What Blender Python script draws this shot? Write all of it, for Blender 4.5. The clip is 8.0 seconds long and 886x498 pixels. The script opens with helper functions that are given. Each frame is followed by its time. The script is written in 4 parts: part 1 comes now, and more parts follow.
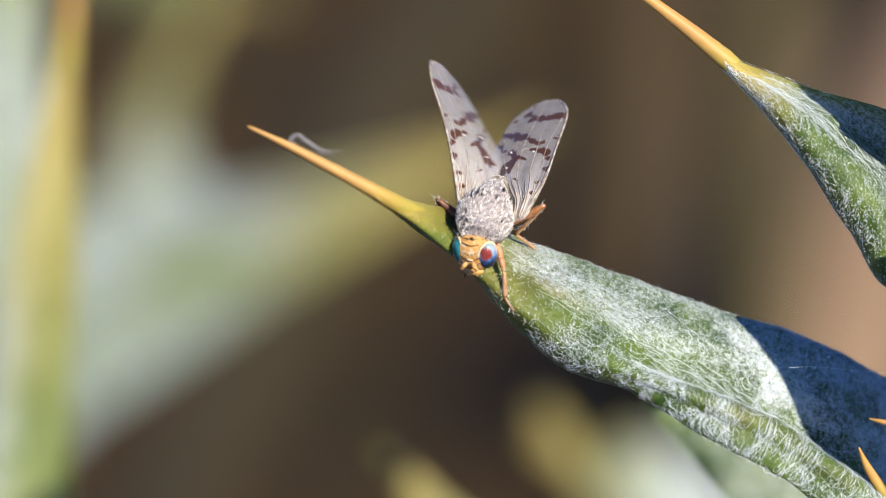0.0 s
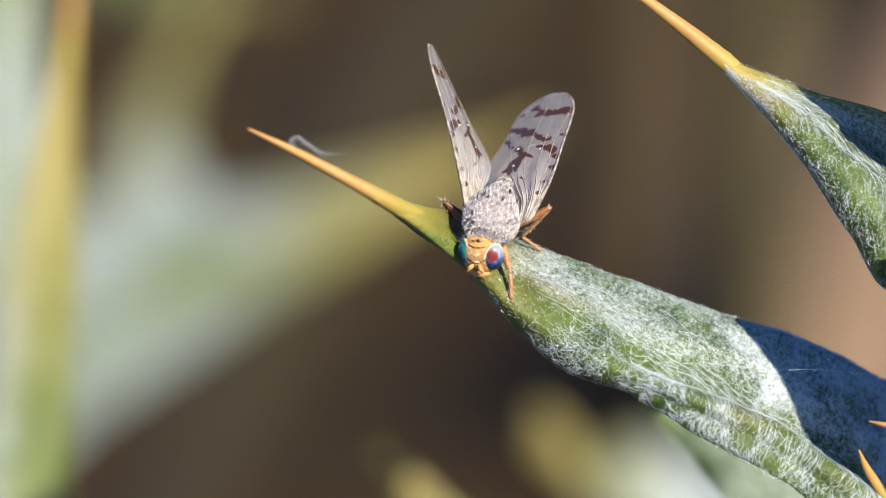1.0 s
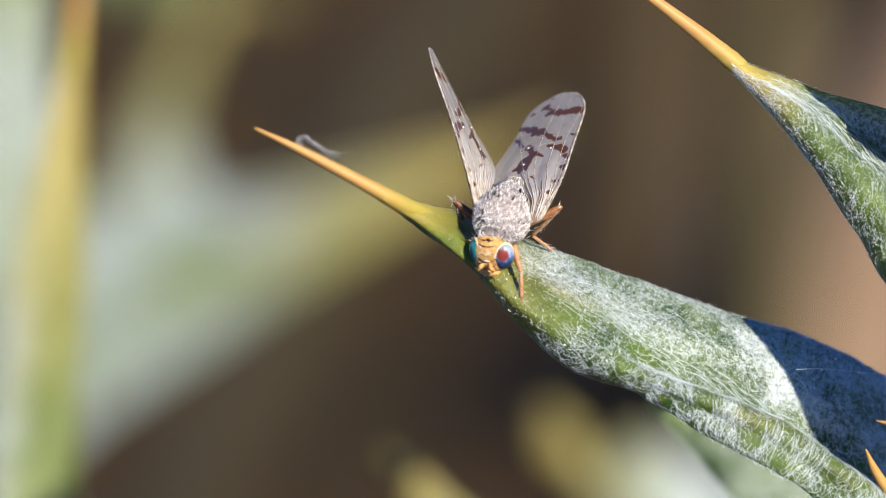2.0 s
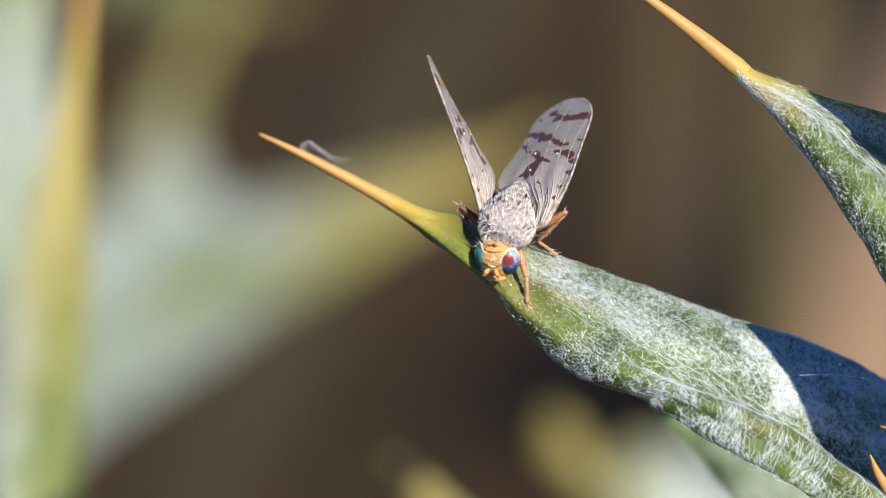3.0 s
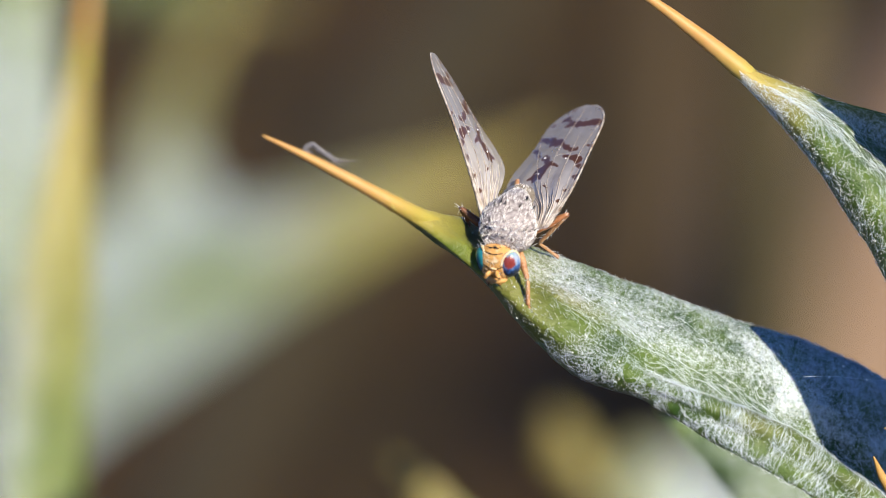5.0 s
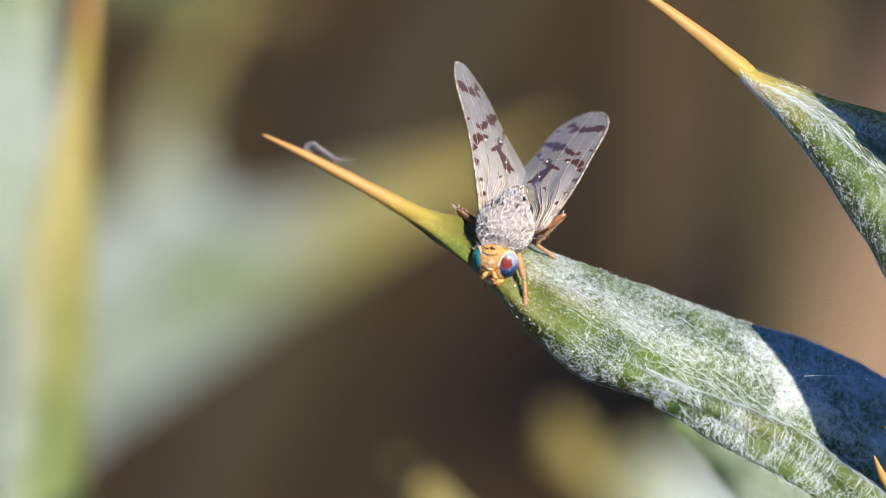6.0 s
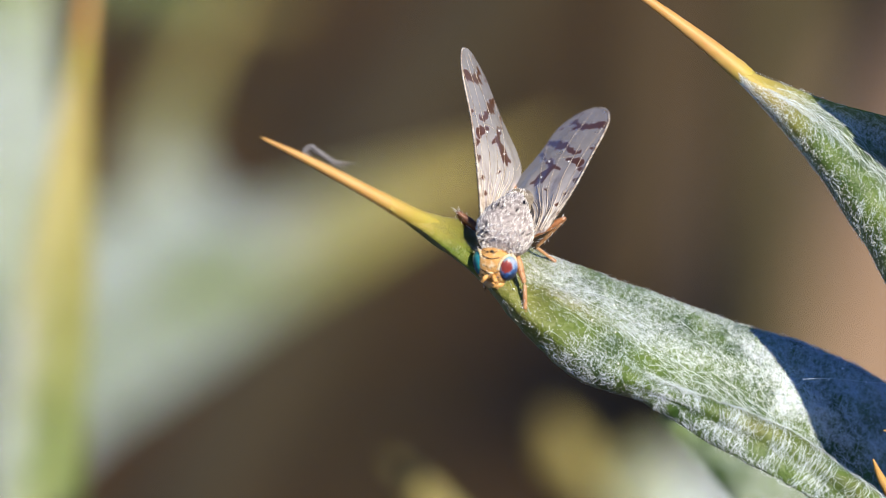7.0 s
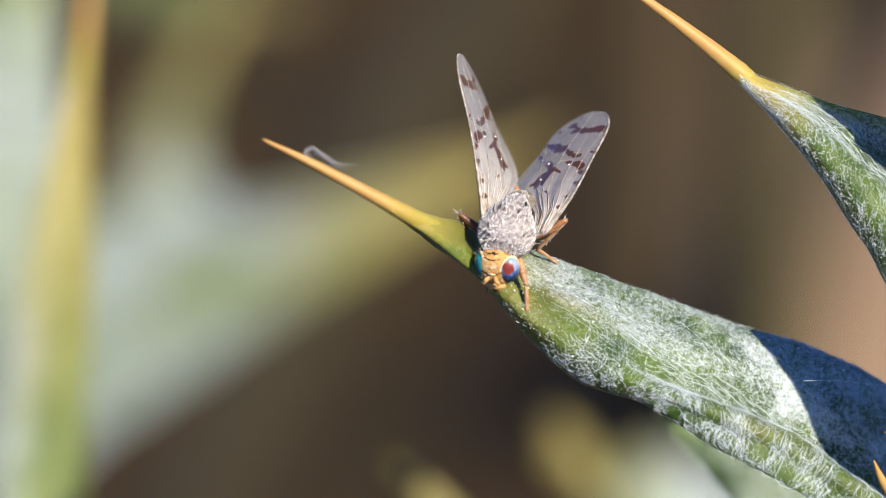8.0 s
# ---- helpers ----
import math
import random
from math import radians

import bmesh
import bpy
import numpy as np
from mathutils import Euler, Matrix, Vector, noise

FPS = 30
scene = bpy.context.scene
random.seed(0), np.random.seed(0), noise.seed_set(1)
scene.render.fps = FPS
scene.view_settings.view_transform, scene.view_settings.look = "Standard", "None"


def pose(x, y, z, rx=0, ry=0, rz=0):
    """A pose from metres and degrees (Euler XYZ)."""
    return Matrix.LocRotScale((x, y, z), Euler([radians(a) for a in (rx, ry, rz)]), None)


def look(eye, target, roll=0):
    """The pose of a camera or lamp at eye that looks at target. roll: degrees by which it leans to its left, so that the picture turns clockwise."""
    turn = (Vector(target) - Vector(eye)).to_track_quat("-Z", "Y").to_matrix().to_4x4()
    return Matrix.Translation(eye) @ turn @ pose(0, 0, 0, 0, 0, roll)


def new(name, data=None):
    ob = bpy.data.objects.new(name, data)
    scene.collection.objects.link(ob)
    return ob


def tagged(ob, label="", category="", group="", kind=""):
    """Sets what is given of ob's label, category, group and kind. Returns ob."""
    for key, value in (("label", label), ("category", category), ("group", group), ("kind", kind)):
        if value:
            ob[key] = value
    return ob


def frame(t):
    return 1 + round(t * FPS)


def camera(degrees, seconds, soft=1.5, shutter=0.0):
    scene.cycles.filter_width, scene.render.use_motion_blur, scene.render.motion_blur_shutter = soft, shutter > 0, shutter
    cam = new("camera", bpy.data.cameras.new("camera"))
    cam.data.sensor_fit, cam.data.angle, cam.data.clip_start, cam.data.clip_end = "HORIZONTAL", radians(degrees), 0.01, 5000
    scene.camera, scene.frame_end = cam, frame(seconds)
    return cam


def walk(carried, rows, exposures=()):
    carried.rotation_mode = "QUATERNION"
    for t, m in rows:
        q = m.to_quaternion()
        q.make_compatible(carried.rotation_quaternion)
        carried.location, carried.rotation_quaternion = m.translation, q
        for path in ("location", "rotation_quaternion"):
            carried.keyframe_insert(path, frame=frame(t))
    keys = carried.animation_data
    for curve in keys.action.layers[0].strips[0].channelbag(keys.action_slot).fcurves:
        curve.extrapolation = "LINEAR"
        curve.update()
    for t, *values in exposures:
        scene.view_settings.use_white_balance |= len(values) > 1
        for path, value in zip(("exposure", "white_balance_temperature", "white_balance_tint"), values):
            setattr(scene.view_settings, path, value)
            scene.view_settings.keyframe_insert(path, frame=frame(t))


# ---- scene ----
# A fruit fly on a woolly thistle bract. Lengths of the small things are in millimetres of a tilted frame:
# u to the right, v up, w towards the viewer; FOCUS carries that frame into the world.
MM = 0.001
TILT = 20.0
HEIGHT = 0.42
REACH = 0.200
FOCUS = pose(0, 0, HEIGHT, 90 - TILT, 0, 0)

# ---- camera ----
cam = camera(5.7248, 8.0, soft=0.45, shutter=0.5)
cam.data.dof.use_dof = True
cam.data.dof.focus_distance = REACH + 0.0002
cam.data.dof.aperture_fstop = 60.0


def aim(t, pan, nod):
    """The held camera, turned by a few hundredths of a degree."""
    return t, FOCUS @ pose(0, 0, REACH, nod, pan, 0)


walk(cam, [aim(t, pan * 0.001, nod * 0.001) for t, pan, nod in (
    (0, -87.7, -60.3),
    (0.5, -62.1, -62.1),
    (1, -87.7, -43.8),
    (1.5, -54.8, -58.5),
    (2.8, -29.2, -16.4),
    (3, -14.6, -11.0),
    (3.5, 0.0, 0.0),
    (4, 7.3, -3.7),
    (4.5, 7.3, 0.0),
    (6, 11.0, -5.5),
    (6.5, 0.0, -11.0),
    (7, 3.7, 14.6),
    (7.5, 0.0, 14.6),
    (8, 9.1, 25.6),
)], exposures=[(0, 0.08, 6100, 10), (8, 0.08, 6100, 10)])

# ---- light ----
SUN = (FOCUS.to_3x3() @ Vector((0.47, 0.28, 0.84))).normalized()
world = bpy.data.worlds.new("sky")
scene.world = world
world.use_nodes = True
sky = world.node_tree.nodes.new("ShaderNodeTexSky")
sky.sky_type = "NISHITA"
sky.sun_disc = False
sky.altitude, sky.air_density, sky.dust_density, sky.ozone_density = 3000, 0.8, 0.0, 10.0
sky.sun_elevation = math.asin(SUN.z)
sky.sun_rotation = math.atan2(SUN.x, SUN.y)
world.node_tree.links.new(sky.outputs[0], world.node_tree.nodes["Background"].inputs[0])
world.node_tree.nodes["Background"].inputs[1].default_value = 0.15
sun = new("sun", bpy.data.lights.new("sun", "SUN"))
sun.data.energy, sun.data.angle, sun.data.color = 7.0, radians(0.53), (1.0, 0.88, 0.655)
sun.matrix_basis = look(SUN * 30, (0, 0, 0))


# ---- materials ----
class Mat:
    """A node material with a few short ways to wire it."""

    def __init__(self, name, **values):
        self.m = bpy.data.materials.new(name)
        self.m.use_nodes = True
        self.nodes, self.links = self.m.node_tree.nodes, self.m.node_tree.links
        self.bsdf = self.nodes["Principled BSDF"]
        self.out = self.nodes["Material Output"]
        self.coord = self.nodes.new("ShaderNodeTexCoord").outputs["Object"]
        for key, value in values.items():
            self.bsdf.inputs[key.replace("_", " ")].default_value = value

    def noise(self, scale, detail=4.0, rough=0.55, stretch=None, distort=0.0):
        n = self.nodes.new("ShaderNodeTexNoise")
        n.inputs["Scale"].default_value, n.inputs["Detail"].default_value = scale, detail
        n.inputs["Roughness"].default_value, n.inputs["Distortion"].default_value = rough, distort
        src = self.coord
        if stretch:
            mp = self.nodes.new("ShaderNodeMapping")
            mp.inputs["Rotation"].default_value, mp.inputs["Scale"].default_value = stretch
            self.links.new(src, mp.inputs[0])
            src = mp.outputs[0]
        self.links.new(src, n.inputs["Vector"])
        return n.outputs["Fac"]

    def attr(self, name):
        a = self.nodes.new("ShaderNodeAttribute")
        a.attribute_name = name
        return a.outputs["Fac"]

    def ramp(self, fac, *stops):
        r = self.nodes.new("ShaderNodeValToRGB")
        els = r.color_ramp.elements
        while len(els) < len(stops):
            els.new(0.5)
        for e, (at, c) in zip(els, stops):
            e.position, e.color = at, (*c, 1) if len(c) == 3 else c
        self.links.new(fac, r.inputs[0])
        return r.outputs[0]

    def mix(self, fac, a, b, kind="MIX"):
        n = self.nodes.new("ShaderNodeMix")
        n.data_type, n.blend_type = "RGBA", kind
        for socket, value in ((n.inputs[0], fac), (n.inputs[6], a), (n.inputs[7], b)):
            if isinstance(value, (int, float)):
                socket.default_value = value
            elif isinstance(value, tuple):
                socket.default_value = (*value, 1)
            else:
                self.links.new(value, socket)
        return n.outputs[2]

    def math(self, op, a, b=0.0):
        n = self.nodes.new("ShaderNodeMath")
        n.operation = op
        for socket, value in zip(n.inputs, (a, b)):
            if isinstance(value, (int, float)):
                socket.default_value = value
            else:
                self.links.new(value, socket)
        return n.outputs[0]

    def base(self, socket):
        self.links.new(socket, self.bsdf.inputs["Base Color"])
        return self

    def put(self, key, socket):
        self.links.new(socket, self.bsdf.inputs[key])
        return self

    def bump(self, height, distance, strength=0.6):
        b = self.nodes.new("ShaderNodeBump")
        b.inputs["Distance"].default_value, b.inputs["Strength"].default_value = distance, strength
        self.links.new(height, b.inputs["Height"])
        self.links.new(b.outputs[0], self.bsdf.inputs["Normal"])
        return self


def leaf_skin(name, green, pale, wool, straw=(0.40, 0.31, 0.07), uneven=0.5):
    """A green leaf under a grey felt; 'felt' says how thick the felt lies, 'amber' how far it turns to straw yellow."""
    a = Mat(name, Roughness=0.42)
    fine, coarse, grain = a.noise(7500, 5, 0.65), a.noise(900, 4), a.noise(24000, 3, 0.6)
    body = a.mix(a.ramp(coarse, (0.35, (0, 0, 0)), (0.65, (1, 1, 1))), green, pale)
    wide = a.math("MULTIPLY", a.math("SUBTRACT", a.noise(140, 2), 0.5), uneven)
    patch = a.math("ADD", a.math("ADD", a.attr("felt"), wide), a.math("MULTIPLY", a.math("SUBTRACT", a.mix(0.45, a.mix(0.22, fine, coarse), grain), 0.5), 3.0))
    felted = a.mix(a.ramp(patch, (0.26, (0, 0, 0)), (0.82, (1, 1, 1))), body, wool)
    a.base(a.mix(a.attr("amber"), felted, straw))
    a.bump(a.mix(0.5, fine, a.noise(16000, 3)), 0.00007, 0.8)
    a.bsdf.inputs["Sheen Weight"].default_value = 0.12
    a.bsdf.inputs["Sheen Roughness"].default_value = 0.35
    a.bsdf.inputs["Subsurface Weight"].default_value = 0.15
    a.bsdf.inputs["Subsurface Radius"].default_value = (0.4, 0.6, 0.2)
    a.bsdf.inputs["Subsurface Scale"].default_value = 0.0004
    return a.m


LEAF = leaf_skin("woolly_leaf", (0.026, 0.064, 0.006), (0.094, 0.152, 0.016), (0.53, 0.585, 0.64), (0.46, 0.345, 0.078))
BACK_LEAF = leaf_skin("far_woolly_leaf", (0.12, 0.16, 0.045), (0.22, 0.26, 0.10), (0.42, 0.47, 0.51), (0.34, 0.262, 0.065), 1.0)

amber = Mat("amber_spine", Roughness=0.55)
amber.base(amber.mix(amber.attr("amber"), amber.mix(amber.noise(1500), (0.34, 0.30, 0.05), (0.46, 0.36, 0.07)),
                     amber.mix(amber.noise(2500, stretch=((0, 0, 0.5), (0.2, 1, 1))), (0.45, 0.225, 0.060), (0.56, 0.34, 0.11))))
amber.bump(amber.noise(4500, 4), 0.00002, 0.5)
amber.bsdf.inputs["Subsurface Weight"].default_value = 0.2
amber.bsdf.inputs["Subsurface Radius"].default_value = (0.6, 0.35, 0.1)
amber.bsdf.inputs["Subsurface Scale"].default_value = 0.0003
SPINE = amber.m

straw = Mat("olive_spine", Roughness=0.5)
straw.base(straw.ramp(straw.noise(900), (0.3, (0.17, 0.135, 0.035)), (0.7, (0.24, 0.18, 0.05))))
OLIVE_SPINE = straw.m

hair = Mat("white_wool", Roughness=0.22, Specular_IOR_Level=1.0)
hair.base(hair.ramp(hair.noise(700, 2), (0.3, (0.68, 0.77, 0.88)), (0.7, (0.86, 0.93, 1.0))))
WOOL = hair.m

# near-white beads that imitate sparkles of light on the wool
GLINT = Mat("glint_white", Base_Color=(0.9, 0.92, 0.88, 1), Roughness=0.12, Specular_IOR_Level=1.0).m

earth = Mat("dry_earth", Roughness=0.95, Specular_IOR_Level=0.24)
e_big, e_mid, e_fine = earth.noise(13, 2, 0.4), earth.noise(30, 3), earth.noise(400, 5)
soil = earth.mix(earth.ramp(e_big, (0.42, (0, 0, 0)), (0.58, (1, 1, 1))), (0.019, 0.0096, 0.0016), (0.104, 0.0490, 0.0085))
soil = earth.mix(earth.ramp(e_mid, (0.38, (0, 0, 0)), (0.60, (0.9, 0.9, 0.9))), soil, (0.041, 0.0275, 0.004))
# a darker oval of soil at one set place, its edge broken by noise
dark_oval = earth.nodes.new("ShaderNodeMapping")
dark_oval.inputs["Scale"].default_value = (1, 0.36, 0)
earth.links.new(earth.coord, dark_oval.inputs[0])
reach = earth.nodes.new("ShaderNodeVectorMath")
reach.operation = "DISTANCE"
reach.inputs[1].default_value = (0.040, 0.433, 0)
earth.links.new(dark_oval.outputs[0], reach.inputs[0])
edge = earth.math("ADD", earth.math("MULTIPLY", reach.outputs["Value"], 14.0), earth.math("MULTIPLY", e_mid, 0.35))
soil = earth.mix(earth.ramp(edge, (0.36, (0.85, 0.85, 0.85)), (0.62, (0, 0, 0))), soil, (0.020, 0.0135, 0.0022))
earth.base(earth.mix(earth.ramp(e_fine, (0.4, (0, 0, 0)), (0.8, (0.4, 0.4, 0.4))), soil, (0.08, 0.048, 0.018)))
earth.bump(e_fine, 0.006, 0.7)
EARTH = earth.m


def hide(name, low, high, scale=6000, rough=0.5, bump=0.00002, **values):
    """Insect cuticle: two colours in a fine grain."""
    a = Mat(name, Roughness=rough, **values)
    a.base(a.ramp(a.noise(scale, 5), (0.35, low), (0.65, high)))
    return a.bump(a.noise(scale * 2.2, 3), bump, 0.7).m


THORAX = hide("grey_dusted_cuticle", (0.18, 0.15, 0.15), (0.47, 0.41, 0.41), 9500, 0.6, 0.00004)
ABDOMEN = hide("grey_brown_cuticle", (0.16, 0.13, 0.10), (0.34, 0.29, 0.23), 7000)
skin = Mat("orange_cuticle", Roughness=0.5)
skin.base(skin.mix(skin.ramp(skin.noise(5200, 5, 0.65), (0.56, (0, 0, 0)), (0.72, (0.8, 0.8, 0.8))),
                   skin.mix(skin.noise(2600, 3), (0.50, 0.215, 0.045), (0.78, 0.47, 0.17)), (0.90, 0.78, 0.58)))
skin.bump(skin.noise(9000, 4, 0.65), 0.00004, 0.8)
FACE = skin.m
FACE_PALE = hide("cream_cuticle", (0.72, 0.55, 0.30), (0.85, 0.74, 0.52), 7000, 0.5)
LEG = hide("amber_leg_cuticle", (0.32, 0.135, 0.055), (0.54, 0.31, 0.16), 8000, 0.4)
LEG_BROWN = hide("amber_brown_leg_cuticle", (0.22, 0.08, 0.03), (0.40, 0.18, 0.08), 8000, 0.35)
LEG_DARK = hide("brown_leg_cuticle", (0.10, 0.035, 0.018), (0.20, 0.075, 0.035), 8000, 0.4)
BRISTLE = Mat("black_bristle", Base_Color=(0.012, 0.009, 0.008, 1), Roughness=0.35).m
SETA = Mat("pale_seta", Base_Color=(0.86, 0.83, 0.86, 1), Roughness=0.35).m
BODY_HAIR = Mat("grey_hair", Base_Color=(0.90, 0.85, 0.84, 1), Roughness=0.3, Specular_IOR_Level=0.8).m
VEIN = hide("wing_vein", (0.22, 0.15, 0.11), (0.58, 0.52, 0.47), 5000, 0.35)
VEIN_PALE = hide("cream_wing_vein", (0.36, 0.28, 0.22), (0.74, 0.67, 0.61), 3200, 0.3)

eye = Mat("iridescent_eye", Roughness=0.32)
split = eye.nodes.new("ShaderNodeSeparateXYZ")
eye.links.new(eye.coord, split.inputs[0])
level = eye.math("ADD", eye.math("MULTIPLY", split.outputs[2], 1500.0), eye.math("MULTIPLY", eye.math("SUBTRACT", eye.noise(9000, 4, 0.7), 0.5), 0.9))
blue = eye.ramp(eye.math("ADD", level, 0.42), (0.22, (0.008, 0.014, 0.04)), (0.40, (0.035, 0.09, 0.28)), (0.56, (0.14, 0.24, 0.48)), (0.68, (0.36, 0.42, 0.58)), (0.80, (0.36, 0.38, 0.50)), (1.0, (0.10, 0.34, 0.36)))
away = eye.nodes.new("ShaderNodeVectorMath")
away.operation = "DISTANCE"
away.inputs[1].default_value = (-0.00012, 0.00012, 0.00018)
eye.links.new(eye.coord, away.inputs[0])
ragged = eye.math("ADD", eye.math("MULTIPLY", away.outputs["Value"], 1000.0), eye.math("MULTIPLY", eye.math("SUBTRACT", eye.noise(7000, 4, 0.7), 0.5), 0.22))
eye.base(eye.mix(eye.ramp(ragged, (0.13, (1, 1, 1)), (0.18, (0, 0, 0))), blue, eye.mix(eye.noise(6000, 2), (0.16, 0.016, 0.018), (0.34, 0.075, 0.065))))
cells = eye.nodes.new("ShaderNodeTexVoronoi")
cells.inputs["Scale"].default_value = 42000
eye.links.new(eye.coord, cells.inputs["Vector"])
eye.bump(cells.outputs["Distance"], 0.000006, 0.5)
EYE = eye.m

teal = Mat("teal_eye", Roughness=0.2, Coat_Weight=0.3)
teal.base(teal.ramp(teal.noise(2500, 3), (0.35, (0.012, 0.08, 0.13)), (0.60, (0.03, 0.26, 0.30)), (0.75, (0.14, 0.44, 0.30))))
EYE_TEAL = teal.m

film = Mat("wing_membrane", Roughness=0.28)
streaks = film.ramp(film.noise(3600, 5, 0.65, stretch=((0, 0, 0), (0.22, 1, 1))), (0.34, (0.28, 0.20, 0.16)), (0.48, (0.62, 0.57, 0.57)), (0.66, (0.86, 0.82, 0.80)))
clear = film.mix(film.noise(4000, 4), (0.47, 0.45, 0.52), (0.68, 0.66, 0.73))
film.base(film.mix(film.attr("band"), film.mix(film.attr("dense"), clear, streaks), (0.082, 0.032, 0.013)))
film.put("Alpha", film.math("ADD", film.math("MULTIPLY", film.attr("band"), 0.66), film.math("ADD", film.math("ADD", 0.30, film.math("MULTIPLY", film.attr("dense"), 0.42)), film.math("MULTIPLY", film.noise(1500), 0.12))))
film.bump(film.noise(3500, 3), 0.00003, 0.5)
film.bsdf.inputs["Specular IOR Level"].default_value = 0.8
MEMBRANE = film.m


# ---- building ----
def quads_mesh(name, verts, faces, attrs=None):
    """A large mesh of quads straight from arrays."""
    me = bpy.data.meshes.new(name)
    n, k = faces.shape
    me.vertices.add(len(verts))
    me.vertices.foreach_set("co", verts.astype(np.float32).ravel())
    me.loops.add(n * k)
    me.loops.foreach_set("vertex_index", faces.astype(np.int32).ravel())
    me.polygons.add(n)
    me.polygons.foreach_set("loop_start", np.arange(0, n * k, k, dtype=np.int32))
    me.polygons.foreach_set("use_smooth", np.ones(n, dtype=bool))
    for key, values in (attrs or {}).items():
        me.attributes.new(key, "FLOAT", "POINT").data.foreach_set("value", np.asarray(values, dtype=np.float32))
    me.update(calc_edges=True)
    me.validate()
    return me


def part(name, me, material, parent, label="", at=None, kind=""):
    ob = new(name, me)
    me.materials.append(material)
    ob.parent = parent
    if at is not None:
        ob.matrix_basis = at
    return tagged(ob, label=label, kind=kind)


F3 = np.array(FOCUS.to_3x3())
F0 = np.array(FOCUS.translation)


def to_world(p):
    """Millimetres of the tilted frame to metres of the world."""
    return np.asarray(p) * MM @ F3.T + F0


def spline(points, n):
    """n points evenly along a smooth curve through the given ones."""
    p = np.array(points, dtype=float)
    p = np.vstack((2 * p[0] - p[1], p, 2 * p[-1] - p[-2]))
    s = np.linspace(0, len(p) - 3 - 1e-9, n)
    i = s.astype(int)
    f = (s - i)[:, None]
    a, b, c, d = p[i], p[i + 1], p[i + 2], p[i + 3]
    return 0.5 * (2 * b + (c - a) * f + (2 * a - 5 * b + 4 * c - d) * f ** 2 + (3 * b - a - 3 * c + d) * f ** 3)


def ring_spline(p, n):
    """The same round a closed loop: p is (..., k, 3)."""
    k = p.shape[-2]
    s = np.linspace(0, k, n, endpoint=False)
    i = s.astype(int)
    f = (s - i)[:, None]
    a, b, c, d = (p[..., (i + o) % k, :] for o in (-1, 0, 1, 2))
    return 0.5 * (2 * b + (c - a) * f + (2 * a - 5 * b + 4 * c - d) * f ** 2 + (3 * b - a - 3 * c + d) * f ** 3)


def grid_faces(rows, cols, closed=True):
    r, c = np.meshgrid(np.arange(rows - 1), np.arange(cols if closed else cols - 1), indexing="ij")
    d = (c + 1) % cols
    return np.stack((r * cols + c, r * cols + d, (r + 1) * cols + d, (r + 1) * cols + c), -1).reshape(-1, 4)


def frames_along(line):
    """Two unit normals for each point of a curve, carried along without twist."""
    t = np.gradient(line, axis=0)
    t /= np.linalg.norm(t, axis=1, keepdims=True)
    n = np.empty_like(line)
    start = np.cross(t[0], (0.31, 0.17, 0.93))
    n[0] = start / np.linalg.norm(start)
    for i in range(1, len(line)):
        m = n[i - 1] - t[i] * (n[i - 1] @ t[i])
        n[i] = m / np.linalg.norm(m)
    return t, n, np.cross(t, n)


def ball(rx, ry, rz, power=2.0, segs=40, rings=24):
    """An egg-shaped body about the origin."""
    th = np.linspace(0.0001, np.pi - 0.0001, rings)[:, None]
    ph = np.linspace(0, 2 * np.pi, segs, endpoint=False)[None]
    shape = np.stack((np.sin(th) * np.cos(ph), np.sin(th) * np.sin(ph), np.cos(th) + 0 * ph), -1)
    if power != 2.0:
        shape /= (np.abs(shape) ** power).sum(-1, keepdims=True) ** (1 / power)
    return (shape * (rx, ry, rz)).reshape(-1, 3), grid_faces(rings, segs)


def tube(points, radii, sides=10, steps=24, rough=0.0):
    """A tapering tube through points, its ends closed to a point."""
    line = spline(points, steps)
    r = np.interp(np.linspace(0, 1, steps), np.linspace(0, 1, len(radii)), radii)
    r = np.concatenate(((r[0] * 0.05,), r[1:-1], (r[-1] * 0.05,)))
    _, n, b = frames_along(line)
    a = np.linspace(0, 2 * np.pi, sides, endpoint=False)
    ring = n[:, None] * np.cos(a)[None, :, None] + b[:, None] * np.sin(a)[None, :, None]
    wobble = 1 + rough * np.random.uniform(-1, 1, (steps, sides, 1))
    verts = (line[:, None] + ring * r[:, None, None] * wobble).reshape(-1, 3)
    return verts, grid_faces(steps, sides), np.repeat(np.linspace(0, 1, steps), sides)


def strands(lines, radii, sides=3):
    """Many thin tapered hairs at once: lines is (n, k, 3), radii is (n,)."""
    n, k, _ = lines.shape
    t = np.gradient(lines, axis=1)
    t /= np.linalg.norm(t, axis=2, keepdims=True) + 1e-12
    side = np.cross(t, np.array((0.37, 0.21, 0.90)))
    side /= np.linalg.norm(side, axis=2, keepdims=True) + 1e-12
    other = np.cross(t, side)
    taper = np.linspace(1, 0.25, k)[None, :, None, None]
    a = np.linspace(0, 2 * np.pi, sides, endpoint=False)
    ring = side[:, :, None] * np.cos(a)[None, None, :, None] + other[:, :, None] * np.sin(a)[None, None, :, None]
    verts = (lines[:, :, None] + ring * taper * radii[:, None, None, None]).reshape(-1, 3)
    one = grid_faces(k, sides)
    faces = (one[None] + (np.arange(n) * k * sides)[:, None, None]).reshape(-1, 4)
    return verts, faces


def plant_part(name, verts_mm, faces, material, parent, origin, label="", attrs=None, kind=""):
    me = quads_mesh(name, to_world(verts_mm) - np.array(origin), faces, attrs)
    return part(name, me, material, parent, label, kind=kind)


